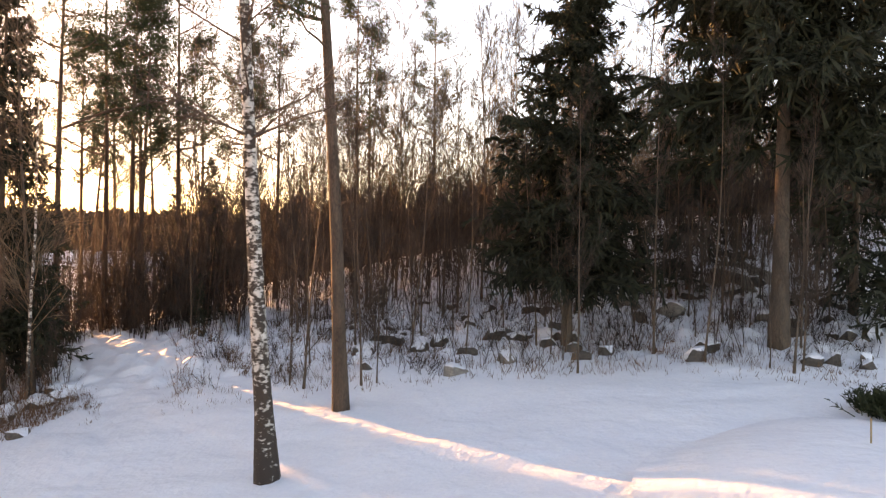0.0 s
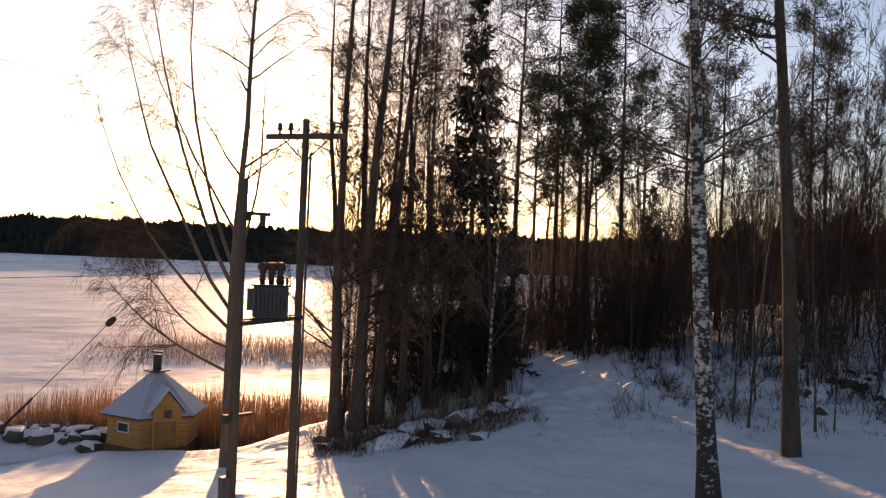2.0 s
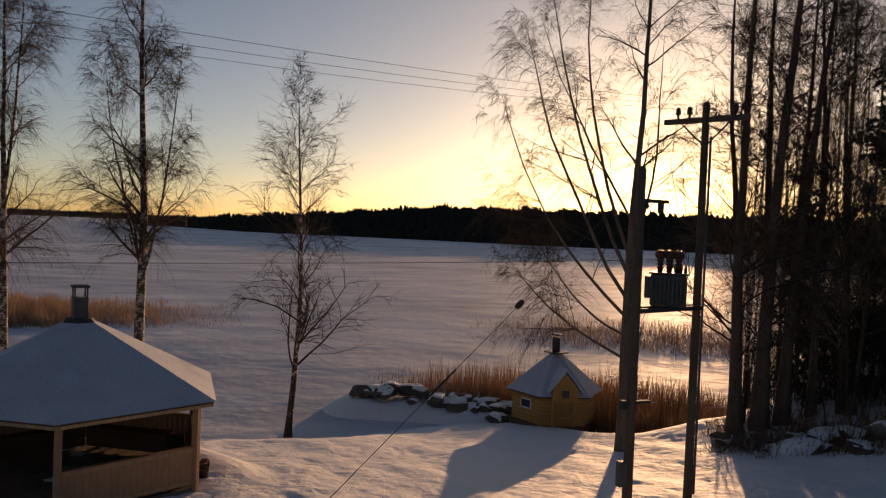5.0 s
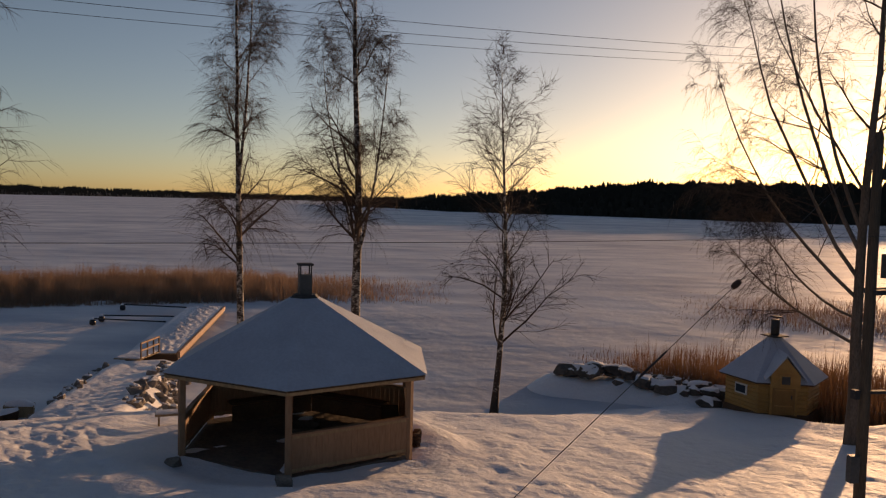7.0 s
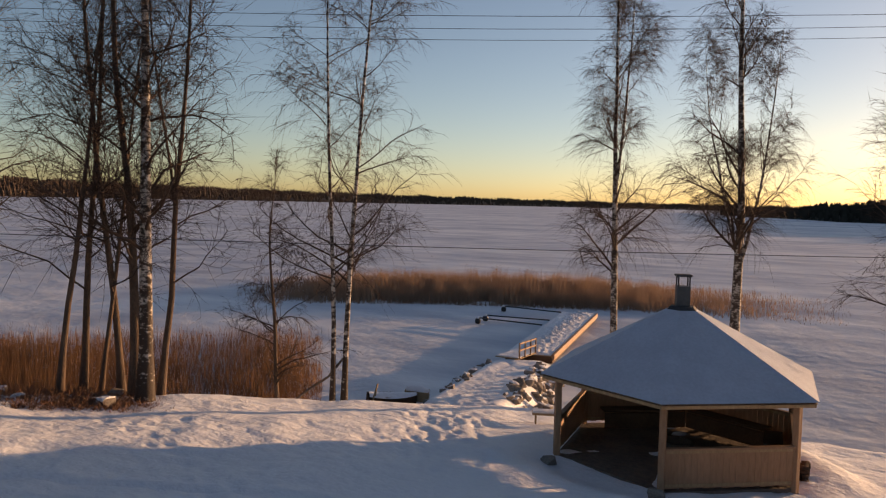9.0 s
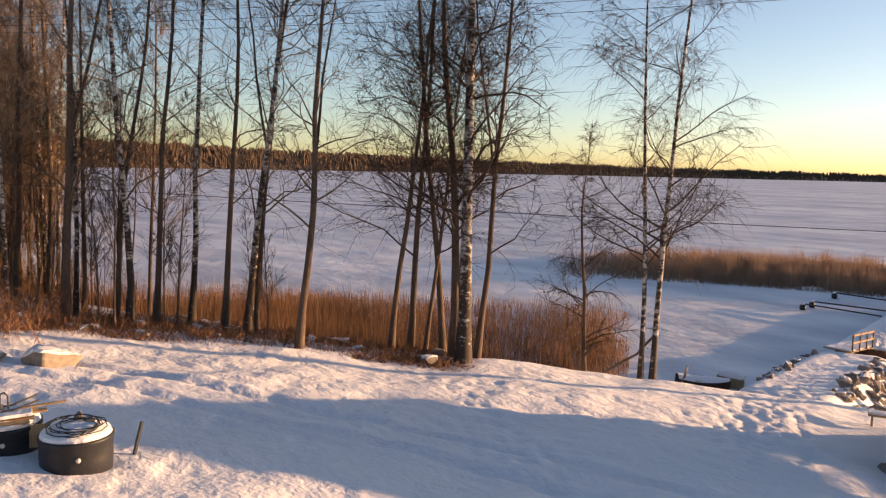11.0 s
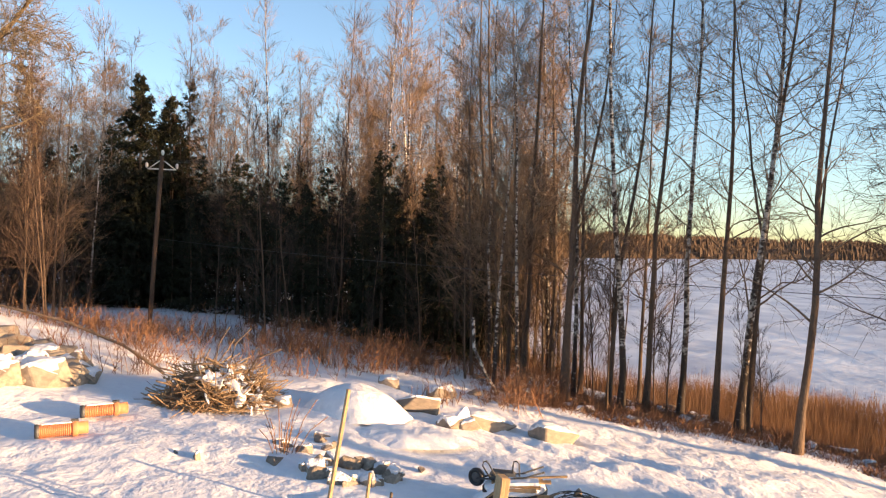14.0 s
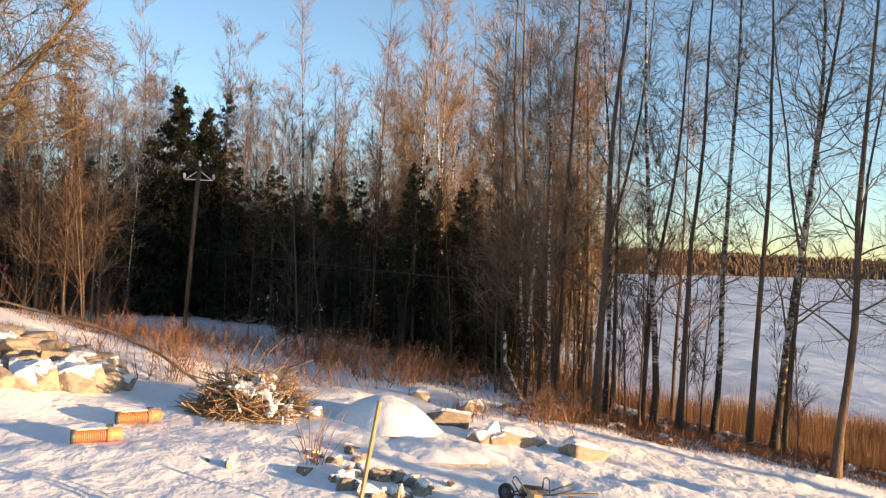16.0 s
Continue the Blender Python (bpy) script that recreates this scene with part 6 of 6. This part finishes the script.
def stake(yaw_foot, d, z_top, yaw_top, w, material, label, sink=0.25, lean_d=0.0):
    f = on_land(yaw_foot, d)
    tx, ty = polar(yaw_top, d + lean_d)
    top = Vector((tx, ty, z_top))
    v = top - (f - Vector((0, 0, sink)))
    t = thing("stake", Matrix.Translation(f - Vector((0, 0, sink))) @ v.to_track_quat('Z', 'Y').to_matrix().to_4x4(), label, "stake", "stakes in the snow")
    part("batten", boxes(((w, w * 0.6, v.length), (0, 0, v.length / 2), 20), bevel=0.004), material, t)


stake(82.5, 4.03, EYE - 4.03 * math.tan(radians(14.6)), 77.5, 0.075, RAWWOOD, "pale squared timber post leaning in the snow")
stake(90.1, 9.62, EYE - 9.62 * math.tan(radians(9.65)), 88.05, 0.06, RAWWOOD, "long pale batten leaning in the snow")
stake(87.01, 11, EYE - 11 * math.tan(radians(15.2)), 86.51, 0.055, RAWWOOD, "short pale stake in the snow")
stake(86.1, 9.43, EYE - 9.43 * math.tan(radians(16.4)), 85, 0.04, POLE, "thin grey leaning stake in the snow")
stake(81.43, 8.84, EYE - 8.84 * math.tan(radians(17.6)), 80.92, 0.045, POLE, "thin grey leaning stake in the snow")
stake(80.71, 8.84, EYE - 8.84 * math.tan(radians(17.4)), 80.51, 0.045, POLE, "thin grey leaning stake in the snow")
stake(69.1, 11.59, EYE - 11.59 * math.tan(radians(16.9)), 68.28, 0.06, GREYMETAL, "grey metal stake in the snow")
stake(-100.07, 16.69, EYE - 16.69 * math.tan(radians(10.2)), -99.97, 0.04, RAWWOOD, "thin pale stake on the snow bank")


def snow_mound(yaw, d, rx, ry, h, label):
    p = on_land(yaw, d)
    t = thing("snow_mound", Matrix.Translation((p.x, p.y, p.z - 0.12)) @ pose(0, 0, 0, 0, 0, yaw), label, "snow heap")
    a = np.linspace(0, 2 * np.pi, 41)[:-1]
    f = np.linspace(0, 1, 16)
    F, A = np.meshgrid(f, a, indexing="ij")
    X, Y = F * rx * np.cos(A), F * ry * np.sin(A)
    Z = h * (1 - np.minimum(F * (1 + 0.06 * np.sin(2 * A + 1) + 0.04 * np.sin(5 * A)), 1) ** 2.4) ** 1.05 + 0.03 * wave(X, Y, 0.9, 5) * (1 - F)
    i = np.arange(X.size).reshape(X.shape)
    j = np.roll(i, -1, 1)
    part("snow", mesh_of("snow", np.stack([X, Y, Z], -1).reshape(-1, 3), np.stack([i[:-1], i[1:], j[1:], j[:-1]], -1).reshape(-1, 4)), SNOW, t)


snow_mound(87.9, 17.1, 1.28, 1.2, 0.68, "smooth rounded heap under deep snow")
snow_mound(84.6, 15.6, 1.5, 0.8, 0.28, "low snow drift beside the rocks")


def brush_pile(yaw, d):
    p = on_land(yaw, d)
    t = thing("brush_pile", Matrix.Translation(p), "tangled pile of cut branches partly covered with snow", "brush pile")
    r = np.random.default_rng(17)
    n = 820
    a, f = r.uniform(0, 2 * np.pi, n), np.sqrt(r.uniform(0, 1, n))
    c = np.stack([f * np.cos(a) * 0.95, f * np.sin(a) * 1.15, (1 - f ** 1.7) * 0.92 * r.uniform(0.15, 1.0, n) + 0.06], -1)
    dr = np.stack([r.normal(0, 0.6, n), r.normal(0, 0.9, n), r.normal(0, 0.45, n)], -1)
    L = r.uniform(0.4, 1.35, n)
    P = curve(r, c - unit(dr) * (L / 2)[:, None], dr, L, 3, 0.05, -0.02)
    P[..., 2] = np.maximum(P[..., 2], 0.03)
    w = r.uniform(0.005, 0.019, n)
    for k in range(60):
        v, q, tr = tubes(P[k:k + 1], shoot(P[k:k + 1], w[k:k + 1], w[k:k + 1] * 0.6), 5, False)
        part("branch", mesh_of("branch", v, q, tr), (RAWWOOD, CUT, CUT)[k % 3], t)
    rest = part("branch_tangle", Pile().add(tubes(P[60:], shoot(P[60:], w[60:], w[60:] * 0.5), 4, False)).mesh("branches"), CUT, t)
    tagged(rest, kind="stuff")
    for k in range(60):
        q = Vector((r.normal(0.35, 0.24), r.normal(0.4, 0.3), 0))
        q.z = 0.88 * max(0.1, 1 - (q.length / 1.15) ** 1.7) + r.uniform(-0.16, 0.0)
        s = r.uniform(0.25, 0.6)
        part("snow_clump", lathe([(0.16, 0.0), (0.22, 0.06), (0.14, 0.13), (0.02, 0.15)], 7, m=Matrix.Translation(q) @ pose(0, 0, 0, r.normal(0, 30), 25 + r.normal(0, 30), r.uniform(0, 360)) @ Matrix.Diagonal((s * 1.8, s * 0.8, s * 0.6, 1))), SNOW, t)
    wisps = [(0.3, 0.2, 1.0, 0.2, 0.5, 1), (0.1, -0.1, 0.9, -0.3, 0.3, 1.1), (0.2, 0.5, 0.8, 0.6, 0.8, 0.7)]
    for x, y, z, dx, dy, dz in wisps:
        bar(t, "branch", [(x, y, z * 0.6), (x + dx * 0.4, y + dy * 0.4, z + dz * 0.3), (x + dx, y + dy, z + dz * 0.6)], 0.018, GREY_BARK, 4)


brush_pile(97.02, 17.2)


def pipe(yaw, d, turn):
    p = on_land(yaw, d)
    t = thing("drain_pipe", Matrix.Translation((p.x, p.y, p.z + 0.13)) @ pose(0, 0, 0, 0, 90, turn) @ Matrix.Diagonal((0.78, 0.78, 0.78, 1)), "orange ribbed drain pipe lying in the snow", "pipe", "orange pipes")
    prof = [(0.12, -0.5)]
    for k in range(18):
        z = -0.5 + k * 0.037
        prof += [(0.145, z), (0.145, z + 0.018), (0.128, z + 0.022), (0.128, z + 0.034)]
    prof += [(0.135, 0.2), (0.135, 0.5), (0.11, 0.5)]
    part("barrel", lathe(prof, 20), ORANGE, t)
    part("end_cap", lathe([(0.15, -0.53), (0.15, -0.45), (0.1, -0.45)], 20), GREYMETAL, t)
    part("collar", lathe([(0.155, 0.18), (0.165, 0.2), (0.165, 0.27), (0.155, 0.3)], 20), ORANGE, t)
    part("clamp", boxes(((0.06, 0.1, 0.14), (-0.17, 0, 0.24))), METAL, t)
    part("snow_cover", boxes(((0.03, 0.13, 0.72), (-0.142, 0.0, -0.06)), bevel=0.02), SNOW, t)


pipe(106.45, 14.95, 112)
pipe(104.0, 16.2, 114)
pole_log = thing("fallen_pole", Matrix(), "long thin dark pole lying down the rock slope", "pole")
pts = [on_land(y, d) + Vector((0, 0, h)) for y, d, h in ((118.5, 22.5, 0.9), (112, 22.2, 0.85), (106.5, 21.5, 0.75), (103, 20.8, 0.45), (100.5, 19.6, 0.12))]
bar(pole_log, "shaft", pts, 0.035, GREY_BARK, 6)
lean_birch = thing("fallen_birch", Matrix(), "thin white birch stem leaning out of the wood", "tree stem")
bar(lean_birch, "stem", [on_land(77.65, 21.5), on_land(78.5, 21.7) + Vector((0, 0, 0.42)), on_land(79.4, 22.0) + Vector((0, 0, 1.1)), on_land(79.5, 22.1) + Vector((0, 0, 1.9))], 0.045, BIRCH, 7)
fallen = thing("fallen_branch", Matrix(), "dark fallen branch at the shore", "branch")
bar(fallen, "limb", [on_land(37.99, 25.14), on_land(36.78, 25.34) + Vector((0, 0, 0.5)), on_land(35.46, 25.34) + Vector((0, 0, 0.9)), on_land(34.15, 25.14) + Vector((0, 0, 1.15)), on_land(33.13, 25.14) + Vector((0, 0, 1.7))], 0.04, GREY_BARK, 6)

# juniper at the foot of the snow bank and the bank itself
def juniper(yaw, d, seed):
    r = np.random.default_rng(seed)
    t = thing("juniper_bush", Matrix.Translation(on_land(yaw, d)), "small low green juniper bush in the snow", "bush")
    n = 260
    a = r.uniform(0, 2 * np.pi, n)
    D = np.stack([np.cos(a), np.sin(a), r.uniform(0.4, 1.6, n)], -1)
    P = curve(r, r.normal(0, 0.18, (n, 3)) * np.array([1, 1, 0.2]), D, r.uniform(0.4, 0.8, n), 2, 0.1, 0.1)
    st, d2, _ = sprout(r, P, 9, 0.2, 1, 45, 12)
    C = curve(r, st, d2, r.uniform(0.08, 0.2, len(st)), 1, 0, 0)
    w = np.full(len(st), 0.018)
    part("foliage", Pile().add(tubes(P, shoot(P, np.full(n, 0.012), np.full(n, 0.006)), 3)).add(tubes(C, np.stack([w, w * 0], 1), 3)).mesh("foliage", False), PINE_NEEDLE, t)


juniper(-100.58, 21.21, 3)
juniper(-102.18, 20.62, 4)
snow_mound(-102.08, 16.2, 4.5, 6.0, 0.7, "long smooth snow bank along the yard")
